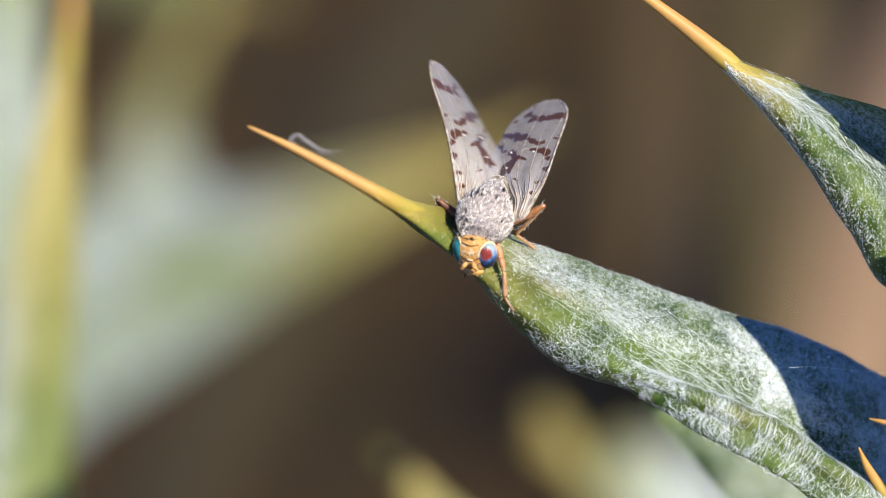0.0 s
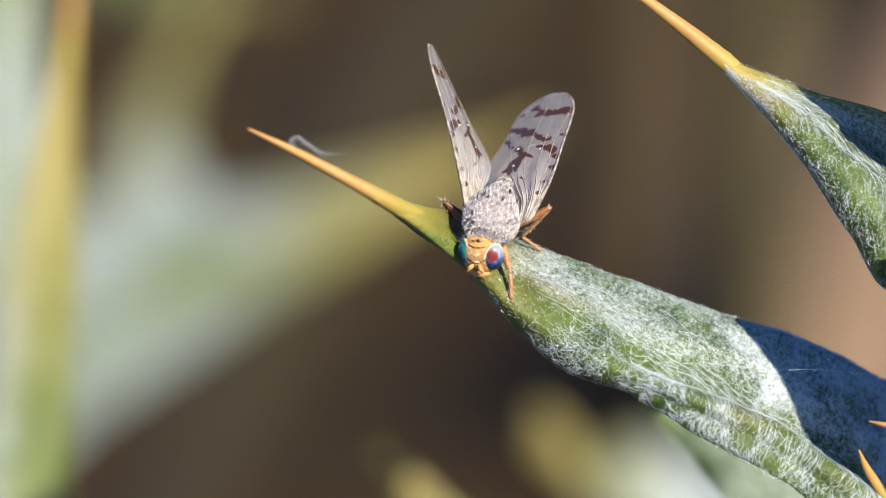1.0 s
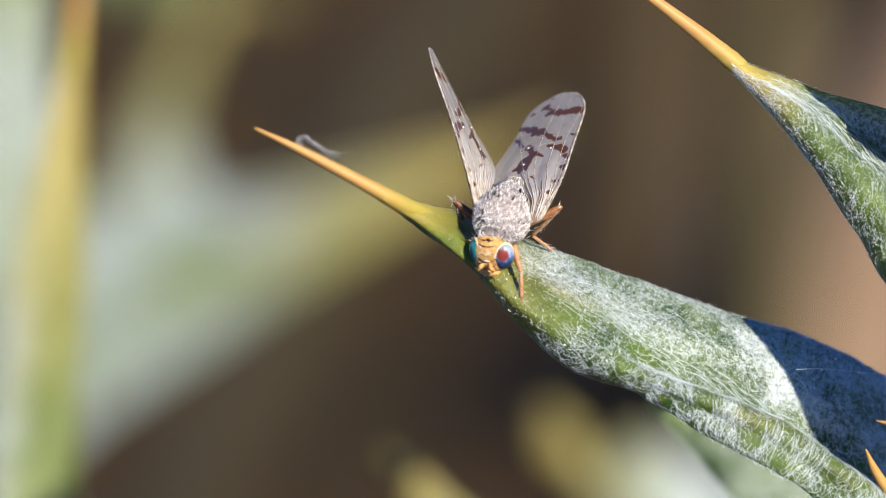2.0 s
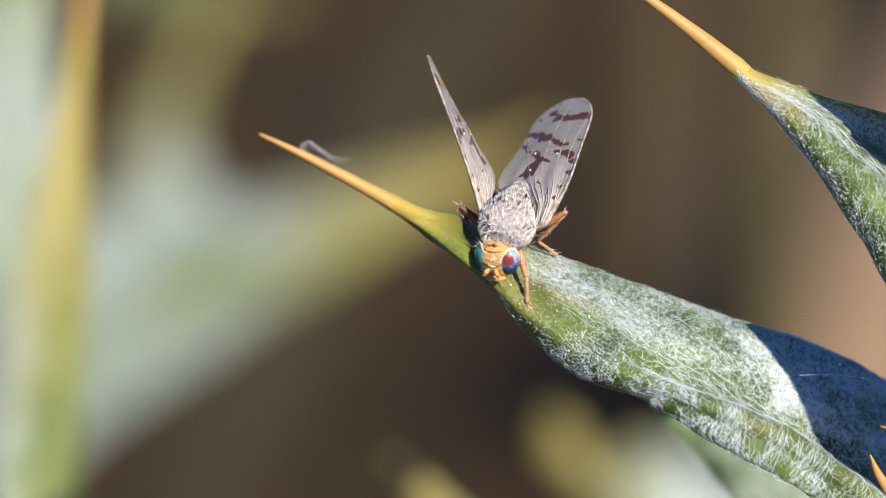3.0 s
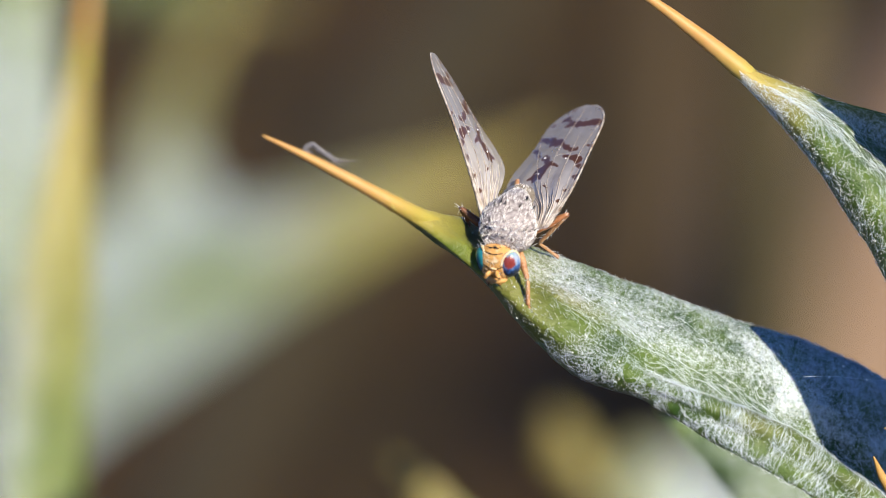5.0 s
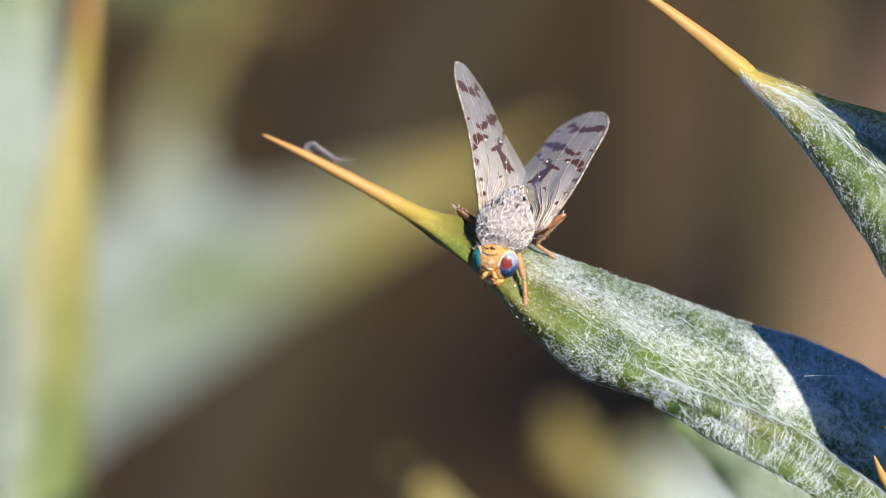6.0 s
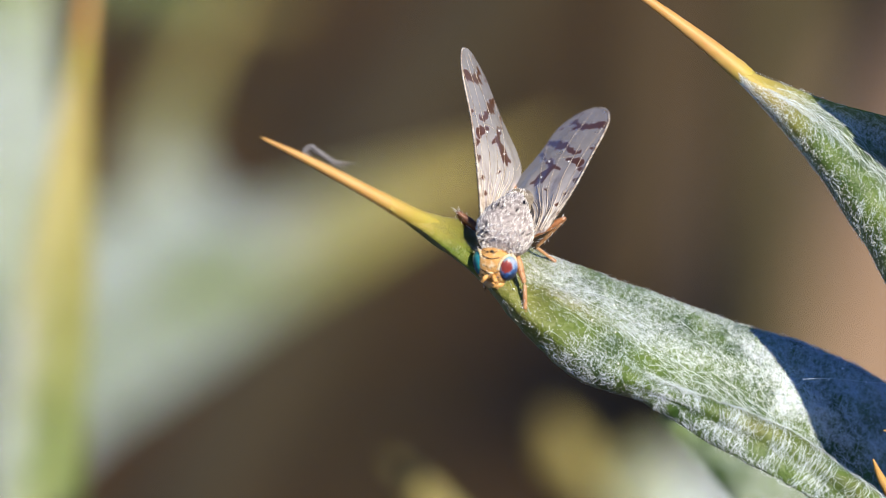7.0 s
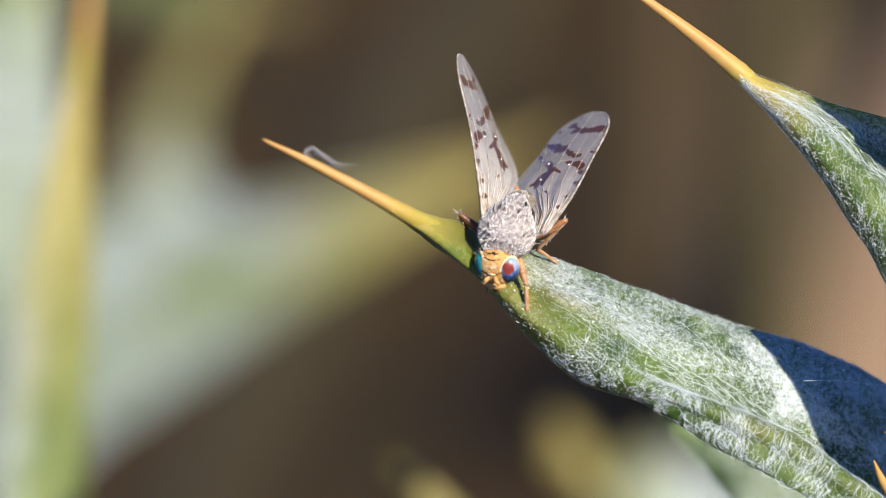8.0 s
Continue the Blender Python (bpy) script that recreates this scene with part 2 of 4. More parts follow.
def plant(label, base_uvw):
    """An Empty on the ground below a place of the tilted frame."""
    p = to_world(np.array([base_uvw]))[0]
    origin = (p[0], p[1], 0.0)
    ob = new("thistle_plant")
    ob.location = origin
    return tagged(ob, label, "thistle", "thistle plants"), origin


EYE_AT = np.array((0.0, 0.0, REACH / MM))


def spine_on(leaf, origin, points, radii, green=0.12, material=None):
    v, f, s = tube(points, radii, 16, 48, 0.03)
    return plant_part("spine", v, f, material or SPINE, leaf, origin, "straw-yellow tapering spine", {"amber": np.clip((s - green) / 0.32, 0, 1)})


def bract(owner, origin, path, width, face, cup=0.25, thick=0.22, spine=3.0, felt=0.4, material=None, bend=(0, 0, 0), amber_tip=0.12, spine_material=None, away=1.0, mottle=()):
    """A spine-tipped woolly leaf along path, from its foot to its tip; face is the way its upper side looks.
    away moves the whole leaf farther off along the line of sight; mottle: (along, across, radius, felt) for greener or
    paler patches."""
    n, m = 60, 36
    path = EYE_AT + (np.array(path, dtype=float) - EYE_AT) * away
    width = np.array(width) * away
    thick, spine = thick * away, spine * away
    line = spline(path, n)
    t, _, _ = frames_along(line)
    up = np.array(face, dtype=float)[None] - t * (t @ np.array(face, dtype=float))[:, None]
    up /= np.linalg.norm(up, axis=1, keepdims=True)
    across = np.cross(t, up)
    s = np.linspace(0, 1, n)
    w = np.interp(s, np.linspace(0, 1, len(width)), width)[:, None]
    a = np.linspace(0, 2 * np.pi, m, endpoint=False)[None]
    x = np.cos(a) * w
    wave = 0.05 * np.sin(9 * s + 1.3)[:, None] * w * np.sign(x)
    z = np.sin(a) * np.minimum(thick, w * 0.8) * (1 - 0.6 * np.cos(a) ** 2) + cup * (x ** 2) / np.maximum(w, 0.2) + wave * (x / np.maximum(w, 0.01)) ** 2
    v = (line[:, None] + across[:, None] * x[..., None] + up[:, None] * z[..., None]).reshape(-1, 3)
    f = np.repeat(felt * (1 - 0.7 * s ** 3), m).reshape(n, m)
    for at, over, r, more in mottle:
        f = f + more * np.exp(-(((s[:, None] - at) / r) ** 2 + ((np.cos(a) - over) / (r * 3.5)) ** 2))
    f = np.clip(f, -0.6, 1.2).ravel()
    leaf = plant_part("leaf", v, grid_faces(n, m)[:, ::-1], material or BACK_LEAF, owner, origin, "grey-green woolly spine-tipped leaf",
                      {"felt": f, "amber": np.repeat(np.clip((s - 1 + amber_tip) / amber_tip, 0, 1), m)})
    if spine:
        way = t[-1]
        tip = line[-1] + way * spine
        mid = line[-1] + way * spine * 0.5 + np.array(bend)
        r = max(width[-1] * 1.05, 0.12)
        spine_on(leaf, origin, [line[-1] - way * 0.5, mid, tip], (r, r * 0.62, 0.03), 0.12, spine_material or OLIVE_SPINE)
    return leaf


# ---- ground ----
def ground_sheet():
    n = 60
    ax = np.sign(np.linspace(-1, 1, n)) * np.abs(np.linspace(-1, 1, n)) ** 5 * 600
    x, y = np.meshgrid(ax, ax, indexing="ij")
    near = np.exp(-(x ** 2 + y ** 2) / 200)
    z = near * np.array([[0.03 * noise.noise((a * 0.9, b * 0.9, 0)) for b in ax] for a in ax]) - 0.02
    me = quads_mesh("ground", np.stack((x, y, z), -1).reshape(-1, 3), grid_faces(n, n, False)[:, ::-1])
    ob = new("ground", me)
    me.materials.append(EARTH)
    tagged(ob, "dark brown dry earth with pale patches", "ground", kind="structure")


ground_sheet()

# ---- the thistle on which the fly sits ----
near_plant, near_origin = plant("woolly thistle with grey-green leaves and yellow spines", (24, 0, -28))


def rail(*points):
    return np.array(points, dtype=float)


def folded_leaf(rails, along, around, foot):
    """A leaf as a closed skin over rails that run from its tip to its narrow foot on the stem."""
    end = np.mean([p[-1] for p in rails], 0)
    rails = [np.vstack((p, (np.array(foot) * 0.5 + end * 0.5) + (p[-1] - end) * 0.55, np.array(foot) + (p[-1] - end) * 0.25)) for p in rails]
    r = np.stack([spline(p, along) for p in rails], 1)
    return ring_spline(r, around)


def surface_sampler(grid, reach=1.0):
    """Point and outward normal anywhere on a closed grid: a along (0..1 of its blade), b round (0..1)."""
    rows, cols, _ = grid.shape
    da = np.gradient(grid, axis=0)
    db = (np.roll(grid, -1, 1) - np.roll(grid, 1, 1)) * 0.5
    nor = np.cross(da, db)
    nor /= np.linalg.norm(nor, axis=2, keepdims=True) + 1e-9
    mid = grid.mean(1, keepdims=True)
    if ((grid - mid) * nor).sum() < 0:
        nor = -nor

    def sample(a, b):
        i = np.clip(a * reach, 0, 1) * (rows - 1.001)
        j = (b % 1.0) * cols
        i0, j0 = i.astype(int), j.astype(int) % cols
        fi, fj = (i - i0)[..., None], (j - np.floor(j))[..., None]
        i1, j1 = np.minimum(i0 + 1, rows - 1), (j0 + 1) % cols

        def lerp(g):
            return (g[i0, j0] * (1 - fj) + g[i0, j1] * fj) * (1 - fi) + (g[i1, j0] * (1 - fj) + g[i1, j1] * fj) * fi

        return lerp(grid), lerp(nor)

    return sample


def wool_lines(sample, count, span, around, length, lift, curl, rng, heading=0.0, spread=3.14, k=9, scale=(1, 1), clump=0.0):
    """Hairs that wander over a leaf: length in mm; scale is the leaf's length and girth in mm."""
    a = rng.uniform(*span, count)
    b = rng.uniform(*around, count)
    h = heading + rng.uniform(-spread, spread, count)
    step = rng.uniform(0.5, 1.3, count) * length / (k - 1)
    if clump:
        p, _ = sample(a, b)
        keep = np.array([1.3 * noise.fractal(Vector(q) * 1.9, 1.0, 2.0, 3) for q in p]) + rng.uniform(-0.35, 0.35, count) > clump - 1.0
        a, b, h, step, count = a[keep], b[keep], h[keep], step[keep], int(keep.sum())
    turn = rng.normal(0, curl, count)
    lines = np.empty((count, k, 3))
    high = rng.uniform(0.15, 1.0, count) * lift
    phase = rng.uniform(0, 6.28, count)
    for i in range(k):
        p, n = sample(a, b)
        lines[:, i] = p + n * (high * (0.25 + np.abs(np.sin(phase + i * 0.55))))[:, None]
        h = h + turn + rng.normal(0, curl, count)
        a = a + np.cos(h) * step / scale[0]
        b = b + np.sin(h) * step / scale[1]
    return lines


def glints(leaf, sample, rng, count, span, around, size=(0.008, 0.022)):
    """Tiny pale beads among the wool, added to stand in for glints of sunlight."""
    p, n = sample(rng.uniform(*span, count), rng.uniform(*around, count))
    b, bf = ball(1, 1, 1, 2.0, 8, 6)
    r = rng.uniform(*size, count)
    v = ((p + n * 0.03)[:, None] + b[None] * r[:, None, None]).reshape(-1, 3)
    f = (bf[None] + (np.arange(count) * len(b))[:, None, None]).reshape(-1, 4)
    plant_part("glint_bead", v, f, GLINT, leaf, near_origin, "tiny pale beads added as glints of light", kind="stuff")


def main_leaf():
    rails = (
        rail((-0.87, 1.01, 0.1), (-0.20, 0.83, -0.1), (0.78, 0.58, -0.7), (2.07, 0.03, -1.2), (3.55, -0.50, -1.5), (5.10, -1.07, -1.8), (6.78, -1.68, -2.2), (8.48, -2.18, -2.6), (10.31, -3.09, -3), (13.54, -4.69, -5)),
        rail((-0.89, 0.93, 0.2), (-0.23, 0.65, 0.15), (0.78, 0.20, 0), (2.05, -0.52, 0), (3.46, -1.21, -0.1), (4.87, -1.78, -0.3), (6.55, -2.40, -0.9), (8.24, -3.14, -1.6), (10.01, -4.31, -2.2), (13.11, -5.98, -4.4)),
        rail((-0.92, 0.84, 0.2), (-0.27, 0.50, 0.3), (0.84, -0.14, 0.4), (2.11, -1.11, 0.6), (3.51, -1.87, 0.7), (4.79, -2.53, 0.4), (6.41, -3.25, -0.6), (7.91, -4.15, -1.3), (9.53, -5.26, -1.7), (12.27, -7.12, -3.4)),
        rail((-0.96, 0.76, 0.2), (-0.32, 0.34, 0.25), (0.81, -0.55, 0.45), (2.01, -1.60, 0.8), (3.33, -2.53, 1), (4.64, -3.03, 1.15), (6.36, -3.64, 1.1), (7.85, -4.28, 0.8), (9.39, -5.36, 0.5), (11.93, -7.33, -2)),
        rail((-0.98, 0.71, 0.05), (-0.33, 0.32, 0), (0.80, -0.64, 0.4), (1.88, -1.87, 0.78), (3.10, -2.88, 1), (4.52, -3.37, 1.12), (5.96, -4.21, 1.15), (7.30, -4.90, 1.05), (8.56, -5.69, 0.8), (11.38, -7.69, -1.4)),
        rail((-1.00, 0.70, -0.1), (-0.36, 0.28, -0.2), (0.79, -0.63, -0.1), (1.86, -1.87, 0.35), (3.05, -2.90, 0.55), (4.50, -3.41, 0.6), (5.94, -4.26, 0.7), (7.27, -4.95, 0.6), (8.53, -5.74, 0.4), (11.13, -8.09, -1.6)),
        rail((-0.97, 0.77, -0.2), (-0.37, 0.27, -0.35), (0.77, -0.50, -0.6), (1.89, -1.71, -0.3), (3.04, -2.73, -0.3), (4.54, -3.24, -0.9), (6.05, -4.06, -1), (7.41, -4.70, -1), (8.70, -5.48, -1.1), (11.08, -8.01, -3)),
        rail((-0.91, 0.91, -0.1), (-0.27, 0.58, -0.4), (0.76, 0.04, -1.1), (1.94, -0.82, -1.6), (3.23, -1.60, -2), (4.92, -2.38, -2.4), (6.35, -3.12, -2.8), (7.72, -3.85, -3.2), (9.17, -4.66, -3.6), (12.56, -6.69, -6)),
    )
    start = np.mean([p[0] for p in rails], 0)
    for p in rails:
        p[0] = start + (p[0] - start) * 0.35 + np.array((-0.25, 0.13, 2.15))
        p[1:3, 2] += (1.15, 0.15)
    for p in rails[4:6]:
        p[2:7, 2] -= (0.10, 0.20, 0.22, 0.18, 0.10)
    for p, drop in ((rails[4], 0.30), (rails[5], 0.50)):
        p[2:9, 2] -= np.array((0.55, 0.95, 0.85, 0.35, 0.05, 0.0, 0.0)) * drop
    rows, cols = 640, 264
    grid = folded_leaf(rails, rows, cols, (22.5, -14.0, -26.0))
    s = np.linspace(0, 11 / 9, rows)[:, None]
    q = np.linspace(0, 1, cols, endpoint=False)[None]
    rng = np.random.default_rng(3)
    a2, b2 = np.broadcast_to(s * 9 / 11, (rows, cols)), np.broadcast_to(q, (rows, cols))
    _, nor = surface_sampler(grid)(a2, b2)

    def field(scale, octaves, shift):
        return np.array([noise.fractal(Vector(p) * scale + Vector((shift, 0, 0)), 1.0, 2.0, octaves) for p in grid.reshape(-1, 3)]).reshape(rows, cols)

    lump, patch, tuft = field(1.6, 3, 0.0), field(0.9, 3, 7.0), field(7.5, 2, 3.0)
    seen = np.clip((s - 0.24) * 7, 0, 1)
    around = (q + 0.5) % 1.0 - 0.5
    face = np.clip(1.6 - np.abs(around - 0.10) / 0.12, 0, 1)
    trough = np.exp(-((q - 0.275) / 0.035) ** 2) * np.clip((s - 0.52) * 8, 0, 1)
    roll = np.exp(-((q - 0.38) / 0.055) ** 2) * np.clip((s - 0.60) * 8, 0, 1)
    flank = np.exp(-((q - 0.42) / 0.09) ** 2) * np.clip(1 - (s - 0.50) * 5, 0, 1)
    # the 0.10 term past 0.70 pales the colour to brighten the shaded end
    felt = -0.42 + seen * (0.20 + 0.72 * face + 0.40 * trough + 0.04 * roll - 0.34 * flank + 0.10 * np.clip((s - 0.70) * 5, 0, 1) * (np.abs(around) < 0.2)) + 0.30 * np.exp(-((s - 0.25) / 0.09) ** 2) * (q < 0.64) + (0.22 + 0.3 * np.clip((s - 0.68) * 5, 0, 1)) * patch
    felt = np.clip(felt - 0.55 * ((q > 0.64) & (q < 0.95)), -0.5, 0.72)
    fold = np.clip((s - 0.48) * 5, 0, 1) * (0.12 * np.exp(-((q - 0.36) / 0.032) ** 2) - 0.17 * np.exp(-((q - 0.295) / 0.028) ** 2) - 0.12 * np.exp(-((q - 0.435) / 0.03) ** 2))
    grid = grid + nor * fold[..., None]
    grid = grid + nor * (lump * 0.035 * np.clip(s * 6, 0, 1))[..., None]
    skin_grid = grid
    grid = grid + nor * (tuft * (0.014 + 0.022 * np.clip(felt + 0.2, 0, 1)) * seen)[..., None]
    amber = np.clip(1 - (s - 0.05) / (0.19 - 0.10 * np.clip((q - 0.2) / 0.2, 0, 1)), 0, 1) * (0.95 - 0.7 * np.clip((q - 0.3) / 0.2, 0, 1) * np.clip((0.9 - q) / 0.1, 0, 1))
    amber = np.maximum(amber, 0.26 * np.exp(-((s - 0.27) / 0.10) ** 2) * (q < 0.64))
    amber = np.maximum(amber, 0.24 * np.exp(-((s - 0.385) / 0.07) ** 2 - ((q - 0.17) / 0.05) ** 2))
    amber = np.clip(np.maximum(amber, (0.30 + 0.5 * patch) * roll * 0.25), 0, 1)
    leaf = plant_part("leaf", grid.reshape(-1, 3), grid_faces(rows, cols), LEAF, near_plant, near_origin,
                      "curled green leaf under white wool", {"felt": felt.ravel(), "amber": amber.ravel()})
    spine_on(leaf, near_origin, ((0.10, 0.40, 0.35), (-0.80, 0.84, 1.75), (-1.69, 1.33, 2.3), (-3.03, 2.04, 2.6), (-4.07, 2.54, 2.8)), (0.24, 0.205, 0.142, 0.092, 0.03), 0.18)
    sample = surface_sampler(skin_grid, 9 / 11)
    scale = (14.5, 5.0)
    sets = [
        (wool_lines(sample, 130, (0.24, 0.42), (0.0, 0.46), 0.12, 0.03, 0.4, rng, scale=scale, k=6), 0.0040),
        # tangle over the green flank
        (wool_lines(sample, 820, (0.36, 0.68), (0.26, 0.49), 0.26, 0.045, 0.35, rng, 0.9, 2.2, k=7, scale=scale, clump=0.80), 0.0050),
        (wool_lines(sample, 130, (0.40, 0.66), (0.24, 0.45), 0.50, 0.06, 0.22, rng, 0.6, 1.5, k=9, scale=scale, clump=0.95), 0.0052),
        # combed wool on the rolled margin
        (wool_lines(sample, 1700, (0.57, 0.99), (0.30, 0.50), 0.30, 0.05, 0.16, rng, 0.85, 0.55, k=7, scale=scale, clump=0.92), 0.0052),
        (wool_lines(sample, 200, (0.58, 0.98), (0.30, 0.46), 0.7, 0.06, 0.10, rng, 0.75, 0.5, k=9, scale=scale, clump=0.90), 0.0056),
        # the smooth trough beside it
        (wool_lines(sample, 130, (0.52, 0.95), (0.21, 0.31), 0.80, 0.05, 0.06, rng, 0.10, 0.25, k=7, scale=scale), 0.0042),
        # soft fleece on the upper face
        (wool_lines(sample, 2900, (0.36, 0.99), (-0.02, 0.26), 0.15, 0.025, 0.55, rng, 0.3, 3.1, scale=scale, k=6, clump=0.45), 0.0034),
        (wool_lines(sample, 120, (0.40, 0.95), (0.0, 0.30), 0.45, 0.06, 0.15, rng, 0.3, 0.7, scale=scale, clump=0.9), 0.0038),
        (wool_lines(sample, 55, (0.36, 0.9), (0.08, 0.34), 1.8, 0.08, 0.05, rng, 0.12, 0.25, scale=scale), 0.0042),
        (wool_lines(sample, 520, (0.70, 0.99), (-0.03, 0.30), 0.40, 0.05, 0.25, rng, 0.3, 1.2, scale=scale, k=7, clump=0.8), 0.0060),
        # stray hairs that stand off the outline
        (wool_lines(sample, 150, (0.36, 0.98), (-0.05, 0.02), 0.14, 0.07, 0.3, rng, 4.7, 0.9, scale=scale, k=6), 0.0032),
        (wool_lines(sample, 70, (0.66, 0.98), (0.46, 0.53), 0.40, 0.10, 0.2, rng, 0.9, 0.6, scale=scale, k=7), 0.0042),
    ]
    for lines, r in sets:
        v, f = strands(lines, rng.uniform(0.7, 1.25, len(lines)) * r)
        plant_part("wool", v, f, WOOL, leaf, near_origin, "fine tangled white wool hairs", kind="stuff")
    glints(leaf, sample, rng, 240, (0.28, 0.8), (0.0, 0.47), (0.006, 0.013))
    glints(leaf, sample, rng, 1900, (0.28, 0.98), (-0.03, 0.47), (0.004, 0.009))
    glints(leaf, sample, rng, 10, (0.27, 0.50), (0.05, 0.40), (0.016, 0.028))
    return leaf


main_leaf()


def channel_leaf():
    """The second sharp leaf: a trough with a woolly near side."""
    rails = (
        rail((6.58, 4.24, 0.2), (7.08, 3.99, 0.2), (7.88, 3.70, 0), (8.82, 3.37, -0.4), (10.07, 3.04, -0.8), (12.03, 2.45, -1.5), (14.33, 2.76, -5)),
        rail((6.56, 4.19, 0.3), (7.05, 3.88, 0.35), (7.85, 3.56, 0.2), (8.83, 3.15, -0.6), (10.10, 2.68, -1.4), (12.08, 1.95, -2.4), (14.40, 2.38, -6)),
        rail((6.53, 4.14, 0.35), (7.03, 3.79, 0.4), (7.87, 3.38, 0.3), (8.85, 2.85, -0.3), (10.09, 1.96, -1.2), (11.82, 0.98, -2.4), (14.27, 1.72, -6)),
        rail((6.51, 4.09, 0.3), (7.00, 3.70, 0.4), (7.81, 3.24, 0.6), (8.74, 2.48, 0.8), (9.88, 1.41, 0.8), (10.97, 0.37, 0.2), (14.07, 2.17, -5)),
        rail((6.49, 4.04, 0.2), (6.97, 3.60, 0.3), (7.67, 2.94, 0.6), (8.58, 1.89, 0.9), (9.63, 0.66, 1), (10.81, -0.52, 0.5), (13.94, 1.84, -5)),
        rail((6.47, 4.02, 0), (6.94, 3.57, 0), (7.61, 2.81, 0), (8.47, 1.73, 0.1), (9.45, 0.23, 0.2), (10.69, -1.08, 0), (13.84, 1.59, -5.5)),
        rail((6.48, 4.10, -0.1), (6.95, 3.64, -0.3), (7.60, 3.06, -0.6), (8.53, 2.19, -0.9), (9.66, 1.04, -1.4), (10.87, -0.18, -2), (14.07, 1.93, -7)),
        rail((6.54, 4.22, 0), (6.99, 3.89, -0.1), (7.80, 3.52, -0.6), (8.81, 3.06, -1.3), (10.01, 2.40, -2.2), (11.73, 1.57, -3), (14.41, 1.87, -8)),
    )
    rows, cols = 184, 96
    grid = folded_leaf(rails, rows, cols, (22.0, 9.0, -27.0))
    rng = np.random.default_rng(8)
    s = np.linspace(0, 8 / 6, rows)[:, None]
    q = np.linspace(0, 1, cols, endpoint=False)[None]
    felt = np.clip(-0.40 + 0.5 * s + 0.30 * np.exp(-((q - 0.335) / 0.05) ** 2) * np.clip(s * 5 - 0.8, 0, 1), -0.4, 0.5) + 0.70 * np.clip(1 - np.abs(q - 0.15) / 0.14, 0, 1) ** 0.5
    amber = np.clip(1 - (s - 0.12) / 0.34, 0, 1) * 0.98 + 0 * q
    leaf = plant_part("leaf", grid.reshape(-1, 3), grid_faces(rows, cols), LEAF, near_plant, near_origin,
                      "trough-shaped green leaf under white wool", {"felt": felt.ravel(), "amber": amber.ravel()})
    spine_on(leaf, near_origin, ((6.94, 3.85, 0.1), (6.61, 4.12, 0.2), (5.71, 4.84, 0.3), (4.72, 5.57, 0.5), (3.70, 6.24, 0.6)), (0.20, 0.225, 0.165, 0.105, 0.02), 0.10)
    sample = surface_sampler(grid, 6 / 8)
    scale = (9.0, 4.2)
    sets = [
        (wool_lines(sample, 460, (0.20, 0.85), (0.28, 0.42), 0.22, 0.05, 0.25, rng, 0.5, 0.8, k=6, scale=scale, clump=0.92), 0.0046),
        (wool_lines(sample, 900, (0.24, 0.85), (0.44, 0.60), 0.20, 0.04, 0.4, rng, 0.5, 2.5, k=6, scale=scale, clump=0.92), 0.0040),
        (wool_lines(sample, 200, (0.22, 0.85), (0.25, 0.35), 0.8, 0.05, 0.10, rng, 0.1, 0.35, scale=scale), 0.0040),
        (wool_lines(sample, 60, (0.26, 0.8), (0.02, 0.26), 1.1, 0.06, 0.10, rng, 0.1, 0.4, scale=scale), 0.0036),
        (wool_lines(sample, 260, (0.06, 0.7), (0.25, 0.66), 0.10, 0.05, 0.2, rng, scale=scale, k=5), 0.0042),
    ]
    for lines, r in sets:
        v, f = strands(lines, rng.uniform(0.7, 1.25, len(lines)) * r)
        plant_part("wool", v, f, WOOL, leaf, near_origin, "fine white wool hairs", kind="stuff")
    glints(leaf, sample, rng, 2600, (0.05, 0.85), (0.28, 0.66), (0.005, 0.013))
    glints(leaf, sample, rng, 40, (0.02, 0.5), (-0.03, 0.02), (0.006, 0.014))


channel_leaf()


def stem(owner, origin, points, radii):
    v, f, s = tube(points, radii, 20, 60, 0.04)
    plant_part("stem", v, f, BACK_LEAF, owner, origin, "ribbed grey-green stem", {"felt": np.full(len(v), 0.45), "amber": np.zeros(len(v))})


def foot_of(origin, sink=0.02):
    """A place of the ground in millimetres of the tilted frame."""
    p = FOCUS.inverted() @ Vector((origin[0], origin[1], -sink))
    return tuple(c / MM for c in p)


stem(near_plant, near_origin, (foot_of(near_origin), (24, -140, -56), (23.5, -24, -29), (23, 3, -28), (22, 16, -28)), (5.0, 4.2, 3.6, 3.2, 2.4))
# unseen leaves, added beside the picture to cast shade on the others
bract(near_plant, near_origin, ((23, -8, -27), (22.5, -2.5, -6), (17.7, -2.3, 6.5), (15.9, -1.1, 6.3), (14.35, -0.15, 6.3), (11.0, 0.55, 5.1)), (1.2, 1.4, 1.8, 2.4, 1.95, 0.15), (0.47, 0.28, 0.84), 0.1, spine=0)
bract(near_plant, near_origin, ((22.8, 7.5, -28), (21.5, 8.5, -10), (17.6, 8.5, 1.2), (14.9, 6.2, 3.0), (13.2, 4.8, 3.3), (12.2, 5.2, 3.4), (10.3, 4.9, 3.5)), (0.8, 1.2, 1.2, 1.2, 1.5, 1.5, 0.15), (0.47, 0.28, 0.84), 0.1, spine=0)
